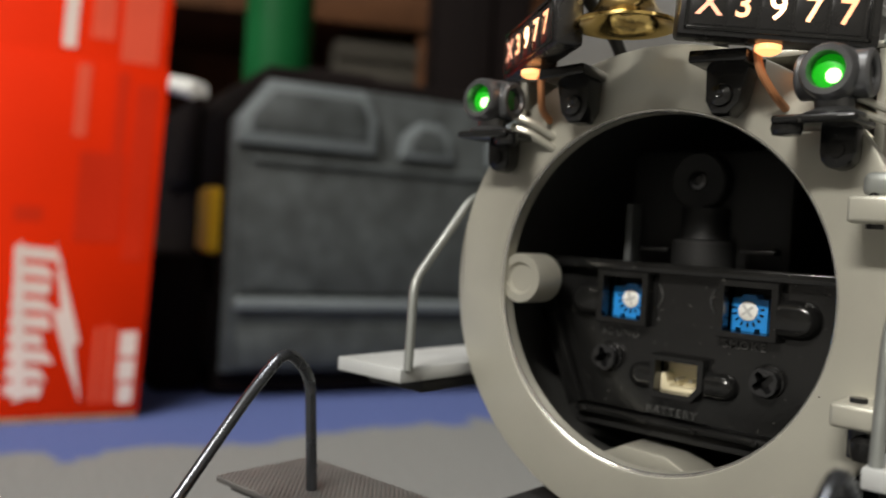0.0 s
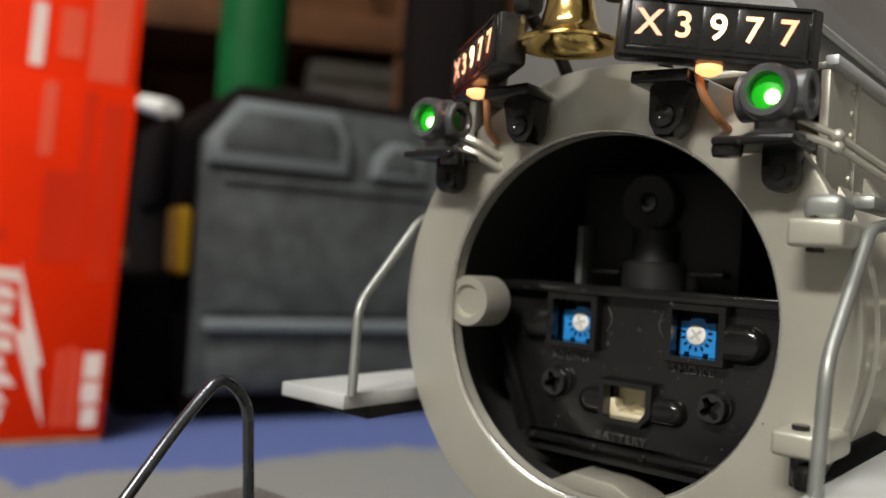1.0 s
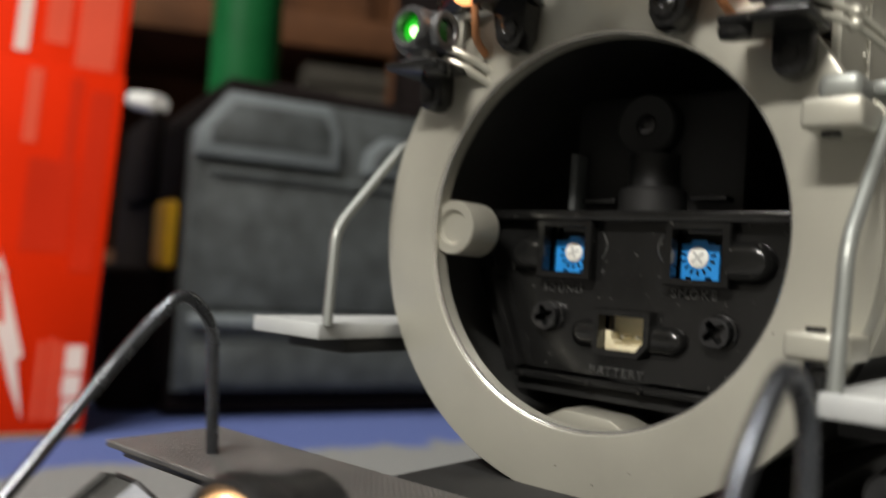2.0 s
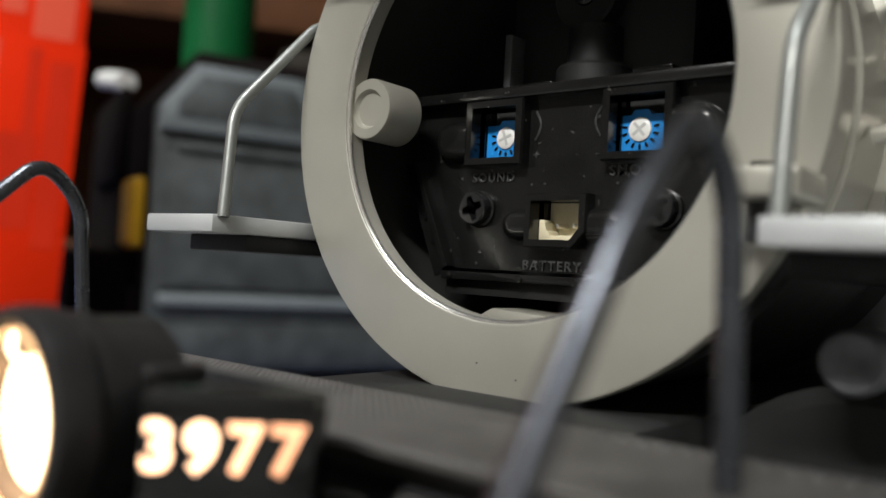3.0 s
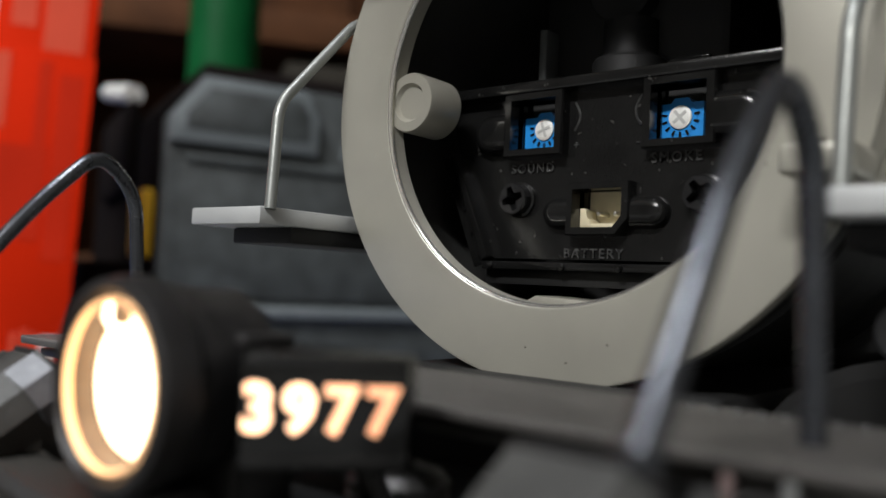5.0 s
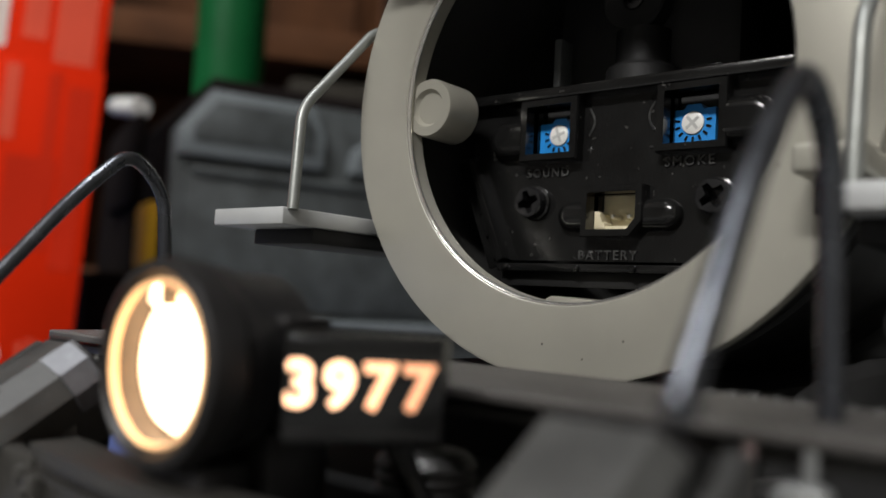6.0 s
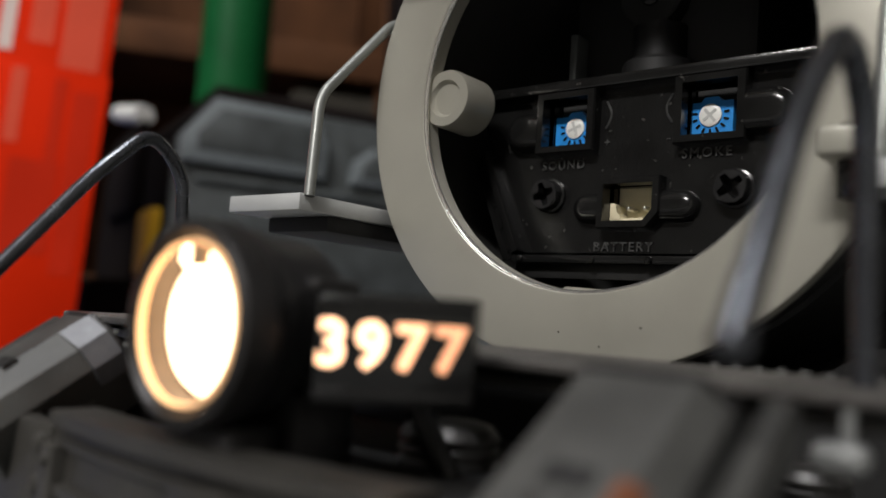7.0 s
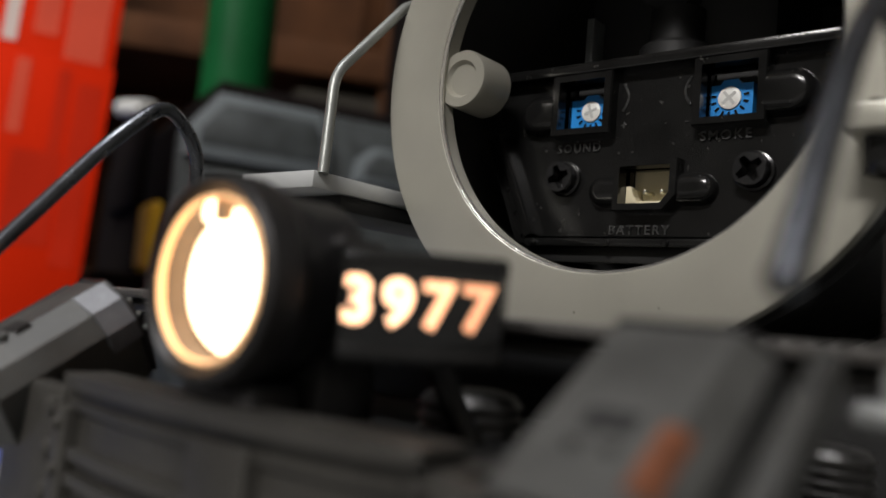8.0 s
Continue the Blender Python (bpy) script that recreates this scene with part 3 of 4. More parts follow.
        pill(bm, s * 13.3, s * 18.5, 104.9, 110.0, Y - 1.9, Y + 0.4)
        part("blister", bm, BLACK, panel, "glossy rounded blister")
    # socket
    bm = B()
    rim(bm, [(-4.1, 94.6), (2.4, 94.6), (4.0, 96.4), (4.0, 100.75), (-4.1, 100.75)], [(-3.25, 95.5), (2.05, 95.5), (3.1, 96.8), (3.1, 99.95), (-3.25, 99.95)], Y - 1.9, Y)
    sock = part("socket_rim", bm, BLACK, panel, smooth=False)
    bm = B()
    box(bm, -3.3, 3.2, Y + 2.6, Y + 3.4, 95.2, 100.1)
    box(bm, -3.25, 2.05, Y + 0.2, Y + 2.6, 95.4, 96.1, 0.15)
    prism(bm, [(2.05, 95.45), (3.1, 96.8), (3.1, 97.2), (1.7, 96.1)], xz, Y + 0.2, Y + 2.6)
    prism(bm, [(-3.25, 95.8), (-1.7, 95.8), (-1.9, 96.5), (-2.35, 96.7), (-2.4, 97.6), (-2.7, 97.9), (-3.25, 97.9)], xz, Y + 0.1, Y + 2.6, 0.12)
    box(bm, 2.75, 3.1, Y + 1.0, Y + 2.6, 97.0, 99.9)
    part("battery_connector", bm, IVORY, panel, "ivory two-pin connector")
    for x in (-0.95, 1.2):
        bm = B()
        rod(bm, (x, Y + 0.5, 97.25), (x, Y + 2.7, 97.25), 0.3, seg=12)
        lathe(bm, [(0.3, 0), (0.2, -0.2), (0, -0.27)], (x, Y + 0.5, 97.25), (0, 1, 0), 12)
        part("pin", bm, TIN, sock)
    for x0, x1 in ((3.85, 8.2), (-3.95, -7.9)):
        bm = B()
        pill(bm, x0, x1, 95.4, 99.1, Y - 1.6, Y + 0.4)
        part("blister", bm, BLACK, panel)
    # raised field between the pockets with arc marks
    for s in (1, -1):
        bm = B()
        tube(bm, [(s * (4.3 - 0.7 * math.sin(math.pi * k / 8)), Y - 0.05, 107.2 + 3.4 * k / 8) for k in range(9)], 0.16, 6)
        part("arc_mark", bm, RAISED, panel)
        lettering("raised_mark", "+" if s < 0 else "-", RAISED, panel, facing((s * 4.0, Y - 0.02, 105.4), (1, 0, 0), (0, 0, 1)), 1.6, 0.12)
    for text, x, z, w in (("SOUND", -10.0, 102.9, 1.55), ("SMOKE", 8.7, 103.3, 1.6), ("BATTERY", -1.2, 92.5, 1.6)):
        lettering("raised_letters", text, RAISED, panel, facing((x, Y - 0.02, z), (1, 0, 0), (0, 0, 1)), w, 0.2, 0.02, 1.25, "raised black letters")
    # screws
    for x, z, turn in ((-11.75, 99.1, 20), (12.1, 99.05, 35)):
        bm = B()
        lathe(bm, [(2.3, 0.1), (2.25, -0.4), (1.95, -0.5)], (x, Y, z), (0, 1, 0), 32)
        part("screw_seat", bm, BLACK, panel)
        # head with a cross-shaped recess
        w, l, a = 0.36, 1.5, radians(turn)
        turned = [(u * math.cos(a) - v * math.sin(a), u * math.sin(a) + v * math.cos(a)) for u, v in
                  ((l, -w), (l, w), (w * 1.5, w * 1.5), (w, l), (-w, l), (-w * 1.5, w * 1.5), (-l, w), (-l, -w), (-w * 1.5, -w * 1.5), (-w, -l), (w, -l), (w * 1.5, -w * 1.5))]
        edge = [(x + 2.0 * u / math.hypot(u, v), z + 2.0 * v / math.hypot(u, v)) for u, v in turned]
        bm = B()
        rim(bm, edge, [(x + u, z + v) for u, v in turned], Y - 1.9, Y + 0.1)
        sc = part("screw", bm, SCREWBLACK, panel, "glossy black cross-head screw", smooth=False)
        bm = B()
        lathe(bm, [(1.9, 2.05), (0, 2.0)], (x, Y, z), (0, 1, 0), 16)
        part("slot_floor", bm, MATTE, sc)
    # smoke unit behind, in the dark
    bm = B()
    box(bm, -15, 11, 21, 40, 113, 131, 1.5)
    unit = part("smoke_unit", bm, MATTE, loco, "black cast smoke unit inside the smokebox")
    bm = B()
    lathe(bm, [(0, 0.8), (1.4, 0.8), (1.5, 0.2), (4.0, 0.0), (4.3, 0.3), (4.3, 4)], (-2.2, 18.0, 126), (0, 1, 0), 40)
    boss = part("boss", bm, MATTE, unit)
    bm = B()
    lathe(bm, [(1.5, 0.0), (1.3, -0.5), (0.7, -0.6), (0.5, -0.2), (0, -0.2)], (-2.2, 18.6, 126), (0, 1, 0), 20)
    part("boss_screw", bm, SCREWBLACK, boss)
    bm = B()
    lathe(bm, [(0, 0), (4.7, 0), (4.7, 3.4), (4.4, 3.8), (3.7, 4.0), (3.5, 4.4), (3.5, 8.6), (0, 8.6)], (-1.6, 20.4, 113.4), (0, 0, 1), 40)
    part("stack_tube", bm, MATTE, unit, "glossy black stepped tube")
    bm = B()
    box(bm, -13.7, -12.6, 18, 22, 113, 122.4, 0.2)
    part("fin", bm, FINGREY, unit)
    for x0, x1, z in ((4.5, 9.5, 115.6), (-11.5, -6.5, 115.2)):
        bm = B()
        box(bm, x0, x1, 18.4, 22, z, z + 0.7, 0.2)
        part("shelf_edge", bm, BLACK, unit)


control_panel()


def plane_box(o, right, w, h, d, bm, bev=0.0):
    """A slab whose front face starts at o and runs to the right and up, d deep behind."""
    r = Vector(right).normalized()
    n = Vector((r.y, -r.x, 0))
    o = Vector(o)
    m = Matrix(((r.x, -n.x, 0, o.x), (r.y, -n.y, 0, o.y), (0, 0, 1, o.z), (0, 0, 0, 1)))
    tmp = B()
    box(tmp, 0, w, 0, d, 0, h, bev)
    tmp.transform(m)
    me = bpy.data.meshes.new("tmp")
    tmp.to_mesh(me)
    bm.from_mesh(me)
    bpy.data.meshes.remove(me)
    tmp.free()
    return m, r, n


def number_boards():
    for s in (1, -1):
        a = radians(35)
        right = (math.cos(a), s * math.sin(a), 0)
        start = (8.8, -12.6, 139.8) if s > 0 else (-7.6 - 21.2 * math.cos(a), -12.9 + 21.2 * math.sin(a), 140.2)
        bm = B()
        m, r, n = plane_box(start, right, 21.6, 6.6, 3.7, bm, 0.5)
        board = part("number_board", bm, GLOSS, loco, "black number board with glowing white digits")
        o = Vector(start)
        for k, ch in enumerate("X3977"):
            c = o + r * (3.2 + 3.68 * k) + n * 0.12 + Vector((0, 0, 3.55))
            bm = B()
            plane_box(c - r * 1.72 - Vector((0, 0, 2.35)), r, 3.44, 4.7, 0.3, bm, 0.12)
            part("digit_plate", bm, GLOSS, board)
            lettering("digit", ch, GLOWS[k], board, facing(c + n * 0.05, r, (0, 0, 1)), 4.0, 0.03, 0.05)
        bm = B()
        for w0, w1, h0, h1 in ((0.7, 20.6, 6.1, 6.5), (0.7, 20.6, 0.6, 1.0), (0.7, 1.1, 0.6, 6.5), (20.2, 20.6, 0.6, 6.5)):
            plane_box(o + r * w0 + n * 0.25 + Vector((0, 0, h0)), r, w1 - w0, h1 - h0, 0.5, bm, 0.08)
        part("board_rim", bm, BLACK, board)
        pivot = Vector((s * 9.0, -12.5, 143.0)) * 0.001
        board.matrix_basis = Matrix.Translation(pivot) @ Matrix.Rotation(radians(s * 3.0), 4, -n) @ Matrix.Translation(-pivot)
        # bracket down to the ring
        bm = B()
        prism(bm, [(s * 8.2, 139.0), (s * 13.8, 139.0), (s * 12.8, 133.8), (s * 11.6, 132.4), (s * 9.6, 132.4), (s * 8.6, 134.0)], xz, -3.4, 0.1, 0.4)
        box(bm, *sorted((s * 7.4, s * 14.5)), -6.5, -0.5, 137.9, 139.4, 0.3)
        brk = part("board_bracket", bm, BLACK, board)
        bm = B()
        lathe(bm, [(1.5, 0.2), (1.3, -0.5), (0.5, -0.7), (0, -0.4)], (s * 10.7, -3.4, 134.6), (0, 1, 0), 16)
        part("bracket_bolt", bm, BLACK, brk)
        bm = B()
        lathe(bm, [(0, -0.6), (0.8, -0.5), (1.45, -0.1), (1.45, 0.5), (0, 0.9)], (s * 16.4, -5.4, 139.1), (0, 0, 1), 24)
        part("bulb", bm, BULB, board, "small glowing orange bulb")
        # The bulb's orange glow on this wire is put into its colour.
        bm = B()
        tube(bm, rounded([(s * 15.0, -5.2, 139.6), (s * 15.4, -4.4, 137.0), (s * 16.6, -2.4, 134.6), (s * 17.0, 0.4, 133.6)], 1.2), 0.5, 8)
        part("lamp_wire", bm, material("orange_lit_wire", (0.45, 0.19, 0.08), 0.5), board)


number_boards()


def class_lamps():
    for s in (1, -1):
        x, y, z = s * 23.4, -7.6, 135.4
        bm = B()
        bmesh.ops.create_uvsphere(bm, u_segments=32, v_segments=20, radius=3.3, matrix=Matrix.Translation((x, y + 4.3, z)))
        lathe(bm, [(3.0, 3.6), (3.05, 1.8), (2.9, 0.5), (2.6, 0.0), (2.0, 0.0), (1.9, 0.3), (1.8, 2.4)], (x, y - 0.6, z), (0, 1, 0), 32)
        for d in (1, -1):
            lathe(bm, [(2.6, -0.6), (2.6, 0.9), (2.35, 1.2), (1.8, 1.2), (1.6, 0.9), (1.6, -0.2)], (x + d * 2.6, y + 3.2, z), (d, 0, 0), 32)
        lathe(bm, [(0, -4.6), (3.0, -4.6), (3.2, -4.2), (2.0, -3.6), (2.0, -2.6), (0, -2.6)], (x, y + 3.0, z), (0, 0, 1), 32)
        lamp = part("class_lamp", bm, LAMPMETAL, loco, "black class lamp glowing green")
        bm = B()
        lathe(bm, [(1.86, 1.5), (1.5, 1.25), (0, 1.1)], (x, y - 0.6, z), (0, 1, 0), 24)
        part("lens", bm, GREENLENS, lamp, "green glass lens")
        bm = B()
        lathe(bm, [(0.85, 0.9), (0.7, 0.5), (0, 0.4)], (x + 0.45, y - 0.2, z - 0.5), (0, 1, 0), 20)
        part("green_light", bm, LEDGREEN, lamp, "bright green light")
        for d in (1, -1):
            bm = B()
            lathe(bm, [(1.6, 0.2), (1.3, 0.5), (0, 0.7)], (x + d * 2.6, y + 3.2, z), (d, 0, 0), 24)
            part("side_lens", bm, material("dark_green_glass", (0.01, 0.12, 0.02), 0.1), lamp)
        bm = B()
        box(bm, *sorted((x - s * 5.4, x + s * 3.4)), y - 0.8, y + 6.6, 129.9, 130.9, 0.45, 3)
        lathe(bm, [(0, -0.9), (1.5, -0.7), (1.7, 0), (1.5, 0.9), (0, 1.1)], (x - s * 4.2, y + 1.2, 129.6), (0, 0, 1), 20)
        prism(bm, [(x - 1.9, 130.2), (x + 1.9, 130.2), (x + 1.9, 127.4), (x + 1.7, 126.5), (x + 1.1, 125.8), (x + 0.3, 125.5), (x - 0.3, 125.5), (x - 1.1, 125.8), (x - 1.7, 126.5), (x - 1.9, 127.4)], xz, -3.0, 0.1, 0.5)
        br = part("lamp_bracket", bm, BLACK, lamp)
        bm = B()
        lathe(bm, [(1.0, 0.2), (0.9, -0.4), (0, -0.5)], (x, -3.0, 127.6), (0, 1, 0), 16)
        part("bracket_bolt", bm, BLACK, br)
        for k in range(2):
            bm = B()
            if s < 0:
                tube(bm, rounded([(x + 2.4, y + 4.5, 133.6 - 1.6 * k), (x + 5, y + 5.4, 132.6 - 1.6 * k), (x + 7.6, 0.3, 130.6 - 1.6 * k)], 1.5), 0.6, 8)
            else:
                tube(bm, rounded([(x + 2.0, y + 4, 131.6 + 1.4 * k), (x + 5.5, -1.5, 130.2 + 1.2 * k), (x + 9.5, 6, 127.0 + k), (x + 9.5, 22, 126 + k)], 0.6, 3), 0.42, 8)
            for q in ((x + 5.5, -1.5, 130.2 + 1.2 * k), (x + 9.5, 6, 127.0 + k)):
                if s > 0:
                    bmesh.ops.create_uvsphere(bm, u_segments=10, v_segments=8, radius=0.75, matrix=Matrix.Translation(q))
            part("lamp_pipe", bm, SILVER, lamp)


class_lamps()


def bell():
    bm = B()
    lathe(bm, [(0, 7.6), (1.1, 7.5), (2.2, 7.0), (2.75, 6.0), (3.0, 4.4), (3.5, 2.6), (4.4, 1.4), (5.8, 0.7), (6.35, 0.35), (6.4, 0.0), (6.2, -0.15), (5.6, 0.1), (4.2, 0.9), (3.1, 2.4), (2.5, 4.4), (1.5, 6.2), (0, 6.6)], (0, -9, 142.4), (0, 0, 1), 56)
    b = part("bell", bm, BRASS, loco, "polished brass bell")
    bm = B()
    lathe(bm, [(0, 1.2), (0.9, 1.5), (1.1, 2.2), (0.4, 3.0), (0.4, 6.4)], (0, -9, 142.4), (0, 0, 1), 20)
    part("clapper", bm, BRASS, b)
    bm = B()
    tube(bm, rounded([(-7.5, -9, 149.5), (-4, -9, 150.2), (4, -9, 150.2), (7.5, -9, 149.5)], 2), 0.9)
    for s in (1, -1):
        lathe(bm, [(0, -1.4), (1.6, -1.2), (1.9, 0), (1.6, 1.2), (0, 1.4)], (s * 6.2, -9, 148.6), (1, 0, 0), 20)
        tube(bm, rounded([(s * 7.0, -9, 149), (s * 7.6, -5, 147), (s * 7.4, 1, 144), (s * 7, 3, 141)], 2), 0.9)
    part("bell_yoke", bm, DIECAST, b, "black bell yoke")


bell()


def running_boards():
    for s in (1, -1):
        bm = B()
        box(bm, *sorted((s * 30.6, s * 44.2)), -13.2, 300, 94.2, 96.3, 0.25)
        board = part("running_board", bm, BOARD, loco, "pale grey running board")
        bm = B()
        box(bm, *sorted((s * 31.0, s * 42.5)), -8, 290, 92.2, 94.2, 0.3)
        part("board_support", bm, MATTE, board)
        bm = B()
        tube(bm, rounded([((30.3 if s < 0 else 31.6) * s, -12.0, 96.0), (s * 31.6, -10.4, 108.8), (s * 31.7, 1.8, 122.0), (s * 32.4, 22, 124.5), (s * 35, 60, 126), (s * 38, 110, 127)], 2.2), 0.68)
        part("handrail", bm, STEEL, loco, "bent pale steel handrail")
        for y, z in ((26, 124.6), (70, 126.2)):
            bm = B()
            rod(bm, (s * 30.5, y, z), (s * 34.5, y, z), 0.8)
            part("handrail_post", bm, STEEL, loco)
        for y, z, r in ((6, 106, 0.9), (10, 114, 0.7)):
            bm = B()
            tube(bm, rounded([(s * 31.5, y + 8, z), (s * 36.5, y + 8, z + 1), (s * 37.5, y + 30, z + 2), (s * 38, 120, z + 2)], 3), r)
            part("side_pipe", bm, SILVER, loco)
        bm = B()
        box(bm, *sorted((s * 31, s * 39)), 22, 34, 101, 109, 0.8)
        pump = part("side_box", bm, SILVER, loco)
    bm = B()
    lathe(bm, [(0, 0), (2.2, 0), (2.6, 0.6), (2.6, 6), (0, 6)], (34.0, -1, 86.1), (0, 1, 0), 24)
    part("side_valve", bm, LITGREY, loco, "dark grey round valve under the running board")
    bm = B()
    box(bm, 29.6, 32, 2, 14, 124.0, 125.6, 0.5)
    part("top_bracket", bm, STEEL, loco)


running_boards()


def front_end():
    bm = B()
    box(bm, -47.2, 47.2, -32, -15.2, 79.6, 80.5, 0.25)
    deck = part("pilot_deck", bm, DECK, loco, "dark weathered pilot deck plate", smooth=False)
    # Matte black filler paints in the shade of the gap below the plate.
    bm = B()
    box(bm, -46, 46, -27, -17, 79.0, 79.6, 0.1)
    part("gap_filler", bm, MATTE, deck)
    bm = B()
    box(bm, -46.5, 46.5, -30, -25, 78.2, 79.1, 0.2)
    part("deck_beam", bm, PILOT, deck)
    for k in range(12):
        bm = B()
        lathe(bm, [(0.42, 0), (0.38, 0.15), (0.2, 0.28), (0, 0.3)], (22 + 1.6 * k, -17.2, 80.5), (0, 0, 1), 10)
        part("deck_bolt", bm, STEPGREY, deck)
    # wire handrails
    for s in (1, -1):
        bm = B()
        tube(bm, rounded([(s * 34, -25.6, 80.4), (s * 34.0, -26.9, 96.2), (s * 33.8, -31.2, 100.1), (s * 33.5, -37, 94.6), (s * 33.9, -46.4, 82.7) if s > 0 else (-34.1, -50.2, 78.0)], 3.5, 8), 0.75)
        part("wire_handrail", bm, WIRE, loco, "black bent wire handrail")
        # sloping steps with chamfered edges
        top, down, out = Vector((0, -39.6, 81.0)), Vector((0, -0.836, -0.549)), Vector((0, -0.549, 0.836))

        def sloped(u, v, w, s=s):
            p = top + down * w + out * v
            return (s * u, p.y, p.z)

        inner = [(24.6, -9), (23.5, -3.4), (24.3, -1.5), (26.4, 0)] if s < 0 else [(24.0, -9), (23.5, -0.5), (24.0, 0)]
        bm = B()
        prism(bm, inner + [ (30.2, 0), (31.6, -1.4), (31.6, -9)], sloped, 0.6, 13.5, 0.25)
        step = part("sloping_step", bm, STEPGREY, loco, "dark grey chamfered sloping front step", smooth=False)
        bm = B()
        prism(bm, [(u - 0.1, v + 0.06) for u, v in inner] + [(30.25, 0.08), (31.7, -1.35), (31.7, -9.1)], sloped, 0.1, 0.6, 0.15)
        plate = part("step_end_plate", bm, DIECAST, step)
        for u, v in ((23.6, -4.6), (23.5, -3.2), (24.1, -1.9)):
            bm = B()
            bmesh.ops.create_uvsphere(bm, u_segments=8, v_segments=6, radius=0.22, matrix=Matrix.Translation(sloped(u, v, 0.08)))
            part("plate_rivet", bm, STEEL, plate)
        # Proud matte black patch stands in for the shade inside a notch.
        bm = B()
        prism(bm, [(26.0, -0.3), (28.4, -0.3), (28.4, 0.12), (26.0, 0.12)], sloped, 7.7, 9.0)
        part("notch_patch", bm, MATTE, step)
        if s < 0:
            # Reflected light on the chamfer is put into this facet's colour.
            bm = B()
            prism(bm, [(23.5, -5.2), (23.25, -3.4), (24.1, -1.35), (26.3, 0.06), (26.35, -0.2), (24.5, -1.6), (23.7, -3.4)], sloped, 0.62, 3.6, 0.05)
            part("corner_facet", bm, LITGREY, step, "pale corner facet with painted sheen", smooth=False)
        for u in (26.3, 28.0):
            bm = B()
            bmesh.ops.create_uvsphere(bm, u_segments=12, v_segments=8, radius=0.42, matrix=Matrix.Translation(sloped(u, 0.1, 10.0)))
            part("step_bolt", bm, STEPGREY, step)
        if s > 0:
            bm = B()
            prism(bm, [(29.3, -0.2), (29.4, 0.05), (30.15, 0.06), (30.7, -0.5), (30.7, -0.8)], sloped, 8.0, 12.2)
            part("coppery_edge", bm, COPPER, step, "coppery brown strip along the step edge")
        bm = B()
        box(bm, *sorted((s * 25.2, s * 31.0)), -44, -36, 50, 73.4, 0.4)
        part("step_support", bm, MATTE, step)
        bm = B()
        prism(bm, [(-38, 79.8), (-39.5, 80.2), (-51.5, 72.0), (-52, 70.5), (-38, 77.5)], yz, s * 33.0, s * 34.2, 0.3)
        part("step_side", bm, STEPGREY, step)
        bm = B()
        bmesh.ops.create_uvsphere(bm, u_segments=16, v_segments=10, radius=0.85, matrix=Matrix.Translation((33.9, -46.4, 82.7) if s > 0 else (-34.1, -50.2, 78.0)))
        part("handrail_knob", bm, WIRE, step)
    # pilot front, gently bowed
    n = 16
    for z0, z1, out in ((72.7, 73.8, 0.9), (71.2, 71.7, 0.5), (67.7, 68.5, 0.8), (65.9, 66.7, 0.8), (63.8, 64.7, 0.8)):
        bm = B()
        pts = [(-17.5 + 35 * k / n, -43.2 - 4.5 * (1 - ((-17.5 + 35 * k / n) / 30) ** 2) - out) for k in range(n + 1)]
        prism(bm, pts + [(x, y + 4) for x, y in pts[::-1]], xy, z0, z1, 0.3)
        part("pilot_rib", bm, PILOT, loco, "grey-black horizontal pilot rib")
    bm = B()
    pts = [(-30 + 60 * k / n, -43.2 - 4.5 * (1 - ((-30 + 60 * k / n) / 30) ** 2)) for k in range(n + 1)]
    prism(bm, pts + [(x, y + 5) for x, y in pts[::-1]], xy, 40, 72.6)
    part("pilot_front", bm, PILOT, loco, "grey-black cast pilot front")
    for s in (1, -1):
        bm = B()
        box(bm, *sorted((s * 18.2, s * 27.5)), -46.6, -40, 40, 72.6, 0.6)
        for q in range(3):
            lathe(bm, [(0.8, 0), (0.7, -0.4), (0.3, -0.6), (0, -0.6)], (s * 19.4, -46.6, 71 - 3.2 * q), (0, 1, 0), 10)
        part("pilot_post", bm, PILOT, loco)
    bm = B()
    box(bm, 0.6, 6.2, -48.5, -43, 40, 71.9, 0.3, 2)
    part("pilot_post", bm, PILOT, loco)
    bm = B()
    box(bm, -17.6, -15.6, -47.6, -42, 40, 71.4, 0.3)
    for q in range(3):
        lathe(bm, [(0.5, 0), (0.45, -0.25), (0.2, -0.4), (0, -0.4)], (-16.6, -47.6, 70.2 - 3.4 * q), (0, 1, 0), 10)
    part("panel_strip", bm, PILOT, loco)
    # undercarriage
    bm = B()
    box(bm, -19, 19, -14, 300, 58, 79, 1.0)
    box(bm, -18, 18, -38, 0, 52, 72, 1.0)
    part("frame_casting", bm, MATTE, loco, "black frame casting")
    for x, y, top, r, h in ((6.9, -29, 75.2, 3.8, 5), (25.3, -4, 72.7, 3.35, 8)):
        bm = B()
        prof = [(0, 0), (r - 1.6, 0), (r - 0.6, -0.3), (r, -1.0)]
        for k in range(int(h / 0.9)):
            prof += [(r, -1.2 - 0.9 * k), (r - 0.3, -1.45 - 0.9 * k), (r - 0.3, -1.65 - 0.9 * k), (r, -1.9 - 0.9 * k)]
        lathe(bm, prof, (x, y, top), (0, 0, 1), 40)
        part("ribbed_bellows", bm, HOSE, loco, "glossy black ribbed rubber bellows")
    bm = B()
    rod(bm, (6.3, -33, 77.4), (10.0, -32.5, 71.5), 0.9)
    part("diagonal_strut", bm, BLACK, loco)
    bm = B()
    rod(bm, (31.4, -31.2, 76.4), (31.4, -31.2, 79.7), 0.38)
    part("copper_pin", bm, material("dull_pink_metal", (0.30, 0.22, 0.21), 0.4, 0.4), loco)
    bm = B()
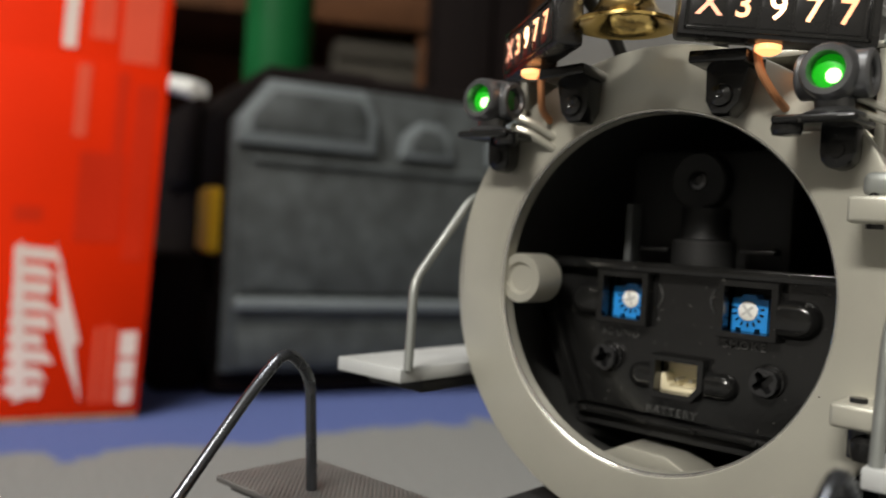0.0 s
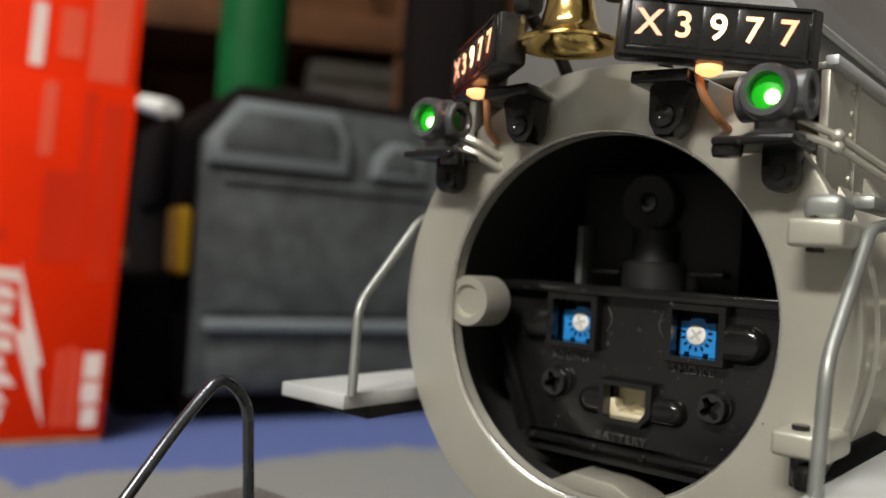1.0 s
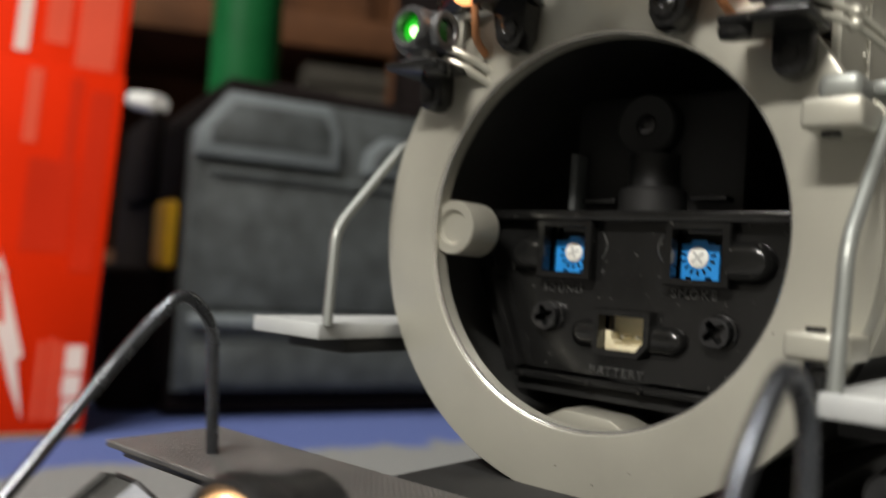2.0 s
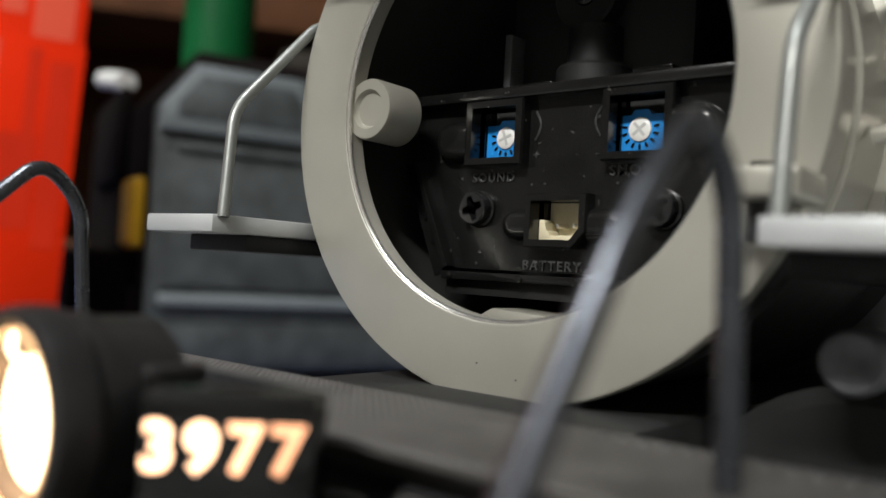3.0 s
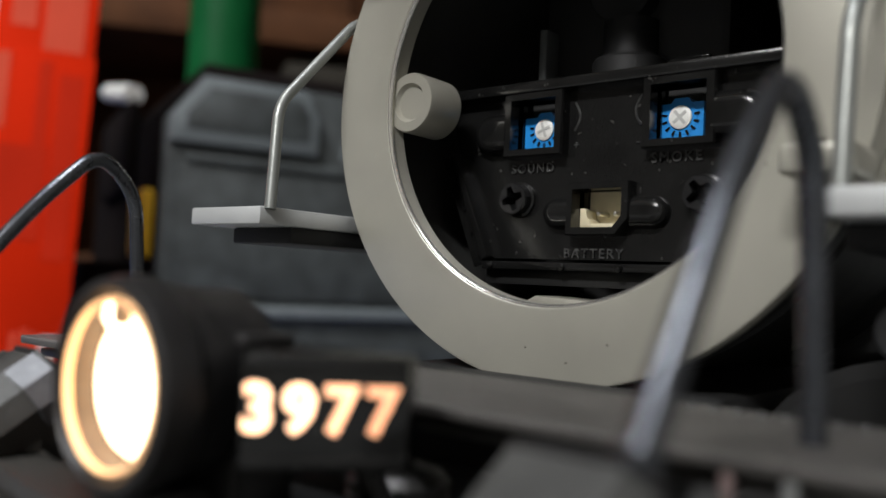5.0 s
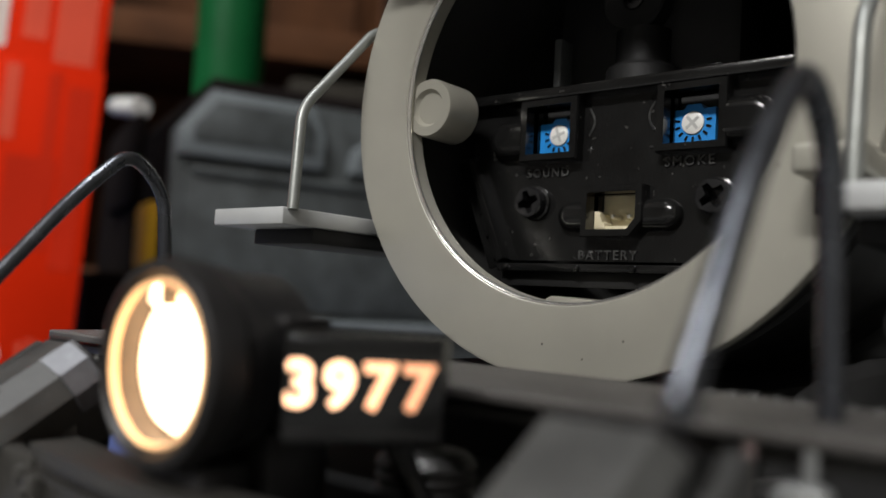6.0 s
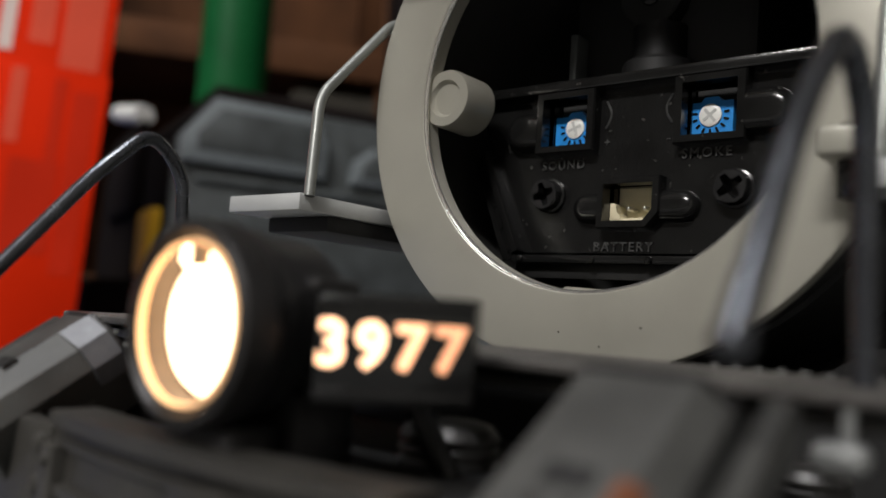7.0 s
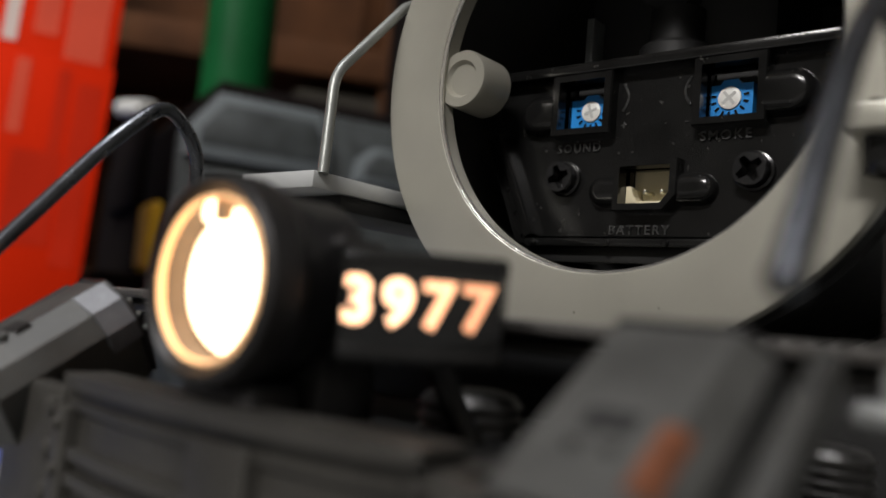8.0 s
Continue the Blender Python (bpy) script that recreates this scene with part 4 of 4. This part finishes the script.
    box(bm, 33.0, 35.8, -32.8, -30.8, 76.3, 77.8, 0.6, 4)
    rod(bm, (34.6, -31.4, 77.4), (34.6, -31.4, 79.7), 0.4)
    part("pale_fitting", bm, material("dull_pale_metal", (0.2, 0.205, 0.2), 0.45, 0.3), loco, "pale grey rounded fitting")
    # Cylinder added on one side to keep the gap below the board black.
    bm = B()
    lathe(bm, [(0, 0), (14, 0), (15.5, 1), (15.5, 4), (14, 4.5), (14, 50), (15.5, 51), (15.5, 55), (0, 55)], (33, 8, 68), (0, 1, 0), 40)
    part("dark_gap_cylinder", bm, MATTE, loco, "black cylinder added to darken the gap under the running board")
    bm = B()
    prism(bm, [(-24, -43), (-46.5, -33), (-46.5, -30), (-24, -40)], xy, 38, 75.5, 0.4)
    part("pilot_side", bm, PILOT, loco)
    for k in range(6):
        y = -30 + 44 * k
        for s in (1, -1):
            bm = B()
            r = 14.5 if k < 2 else 26
            lathe(bm, [(0, 0), (r, 0), (r + 1, 0.6), (r + 1, 2), (r - 1, 5), (r - 3, 5.4), (r - 4, 3.6), (4, 3.6), (4, 6), (0, 6)], (s * 22.5, y + 10, 12 + r), (-s, 0, 0), 40)
            part("wheel", bm, DIECAST, loco)
    bm = B()
    for k in range(3):
        box(bm, -14, 14, -26 + 44 * k, 30 + 44 * k, 28, 58, 1)
    part("truck_frame", bm, MATTE, loco)


front_end()


def headlight():
    o = (0, -48.0, 81.3)
    bm = B()
    lathe(bm, [(5.35, 1.2), (5.5, 0.2), (5.9, -0.3), (6.5, 0.0), (6.7, 0.8), (6.7, 2.2), (6.3, 2.8), (6.3, 4.2), (6.0, 4.8), (6.0, 8.5), (0, 9.0)], o, (0, 1, 0), 64)
    body = part("headlight", bm, DIECAST, loco, "lit round headlight in a black housing")
    bm = B()
    lathe(bm, [(5.4, 0.3), (5.25, 0.7), (5.15, 1.5), (4.9, 2.6)], o, (0, 1, 0), 48)
    part("reflector", bm, REFLECTOR, body, "warm polished reflector")
    bm = B()
    lathe(bm, [(4.75, 2.3), (4.4, 1.8), (3.0, 1.2), (0, 0.95)], (0, -48, 81.3), (0, 1, 0), 32)
    part("lamp_lens", bm, LAMPGLOW, body, "glowing warm white lamp")
    # Weak emission stands in for lamp light caught by the rim.
    bm = B()
    lathe(bm, [(5.34, 0.35), (5.24, 0.0), (5.08, 0.0), (4.98, 0.3), (5.2, 0.6)], o, (0, 1, 0), 64, True)
    part("lens_edge", bm, LENSEDGE, body, "lit glass edge of the lens")
    bm = B()
    box(bm, -0.7, 0.8, -47.5, -46.9, 84.9, 86.4, 0.2)
    part("lens_clip", bm, material("tan_clip_metal", (0.5, 0.36, 0.22), 0.4, 0.3), body, "tan metal lens clip")
    # Glowing wedge paints in the bright sliver beside the clip.
    bm = B()
    prism(bm, [(-1.0, 84.6), (-1.9, 85.2), (-1.7, 86.1), (-1.0, 86.3)], xz, -47.4, -46.9, 0.1)
    part("glow_sliver", bm, LAMPGLOW, body)
    # V-shaped number housing behind
    bm = B()
    prism(bm, [(-8.2, -44.25), (-6.6, -42.3), (6.6, -42.3), (8.2, -44.25), (15.0, -37.6), (14.2, -36.0), (-14.2, -36.0), (-15.0, -37.6)], xy, 77.2, 83.9, 0.15)
    hous = part("number_housing", bm, BLACK, loco, "black wedge-shaped number housing")
    for s in (1, -1):
        a, b = Vector((s * 8.2, -44.25, 0)), Vector((s * 15.0, -37.6, 0))
        r = (b - a).normalized() * (1 if s > 0 else -1)
        n = Vector((r.y, -r.x, 0))
        st = a if s > 0 else b
        L = (b - a).length
        for k, ch in enumerate("3977"):
            c = st + r * (L * 0.5 - s * 0.3 + (k - 1.5) * 2.36) + n * 0.06 + Vector((0, 0, 80.65))
            lettering("digit", ch, (GLOWS[2], GLOWS[2], DIGITGLOW, GLOWS[4])[k if s > 0 else 3 - k], hous, facing(c, r, (0, 0, 1)), 3.75, 0.03, 0.13)
        bm = B()
        for h0, h1 in ((77.5, 78.1), (83.1, 83.6)):
            plane_box(st + n * 0.25 + Vector((0, 0, h0)), r, L, h1 - h0, 0.5, bm, 0.1)
        part("housing_rim", bm, BLACK, hous)
    bm = B()
    box(bm, 1.5, 6.0, -42.5, -38.5, 83.8, 84.7, 0.3)
    part("top_hatch", bm, DIECAST, hous)
    bm = B()
    box(bm, -5, 5, -42.2, -37, 71, 77.4, 0.6)
    box(bm, -3.6, 3.6, -46.5, -42.2, 71, 75.2, 0.6)
    part("pedestal", bm, DIECAST, hous)


headlight()

# ---- track under the wheels ----
track = tagged(new("track"), "short model railway track on dark ties", "track")
for s in (1, -1):
    bm = B()
    prism(bm, [(-2.4, 5), (2.4, 5), (2.4, 5.8), (0.6, 6.6), (0.6, 10.4), (1.3, 11), (1.3, 12), (-1.3, 12), (-1.3, 11), (-0.6, 10.4), (-0.6, 6.6), (-2.4, 5.8)], lambda u, v, w: (s * 23.5 + u, w, v), -90, 420)
    part("rail", bm, STEEL, track)
for k in range(20):
    bm = B()
    box(bm, -37, 37, -88 + 26 * k, -78 + 26 * k, 0.1, 5, 0.5)
    part("tie", bm, MATTE, track)
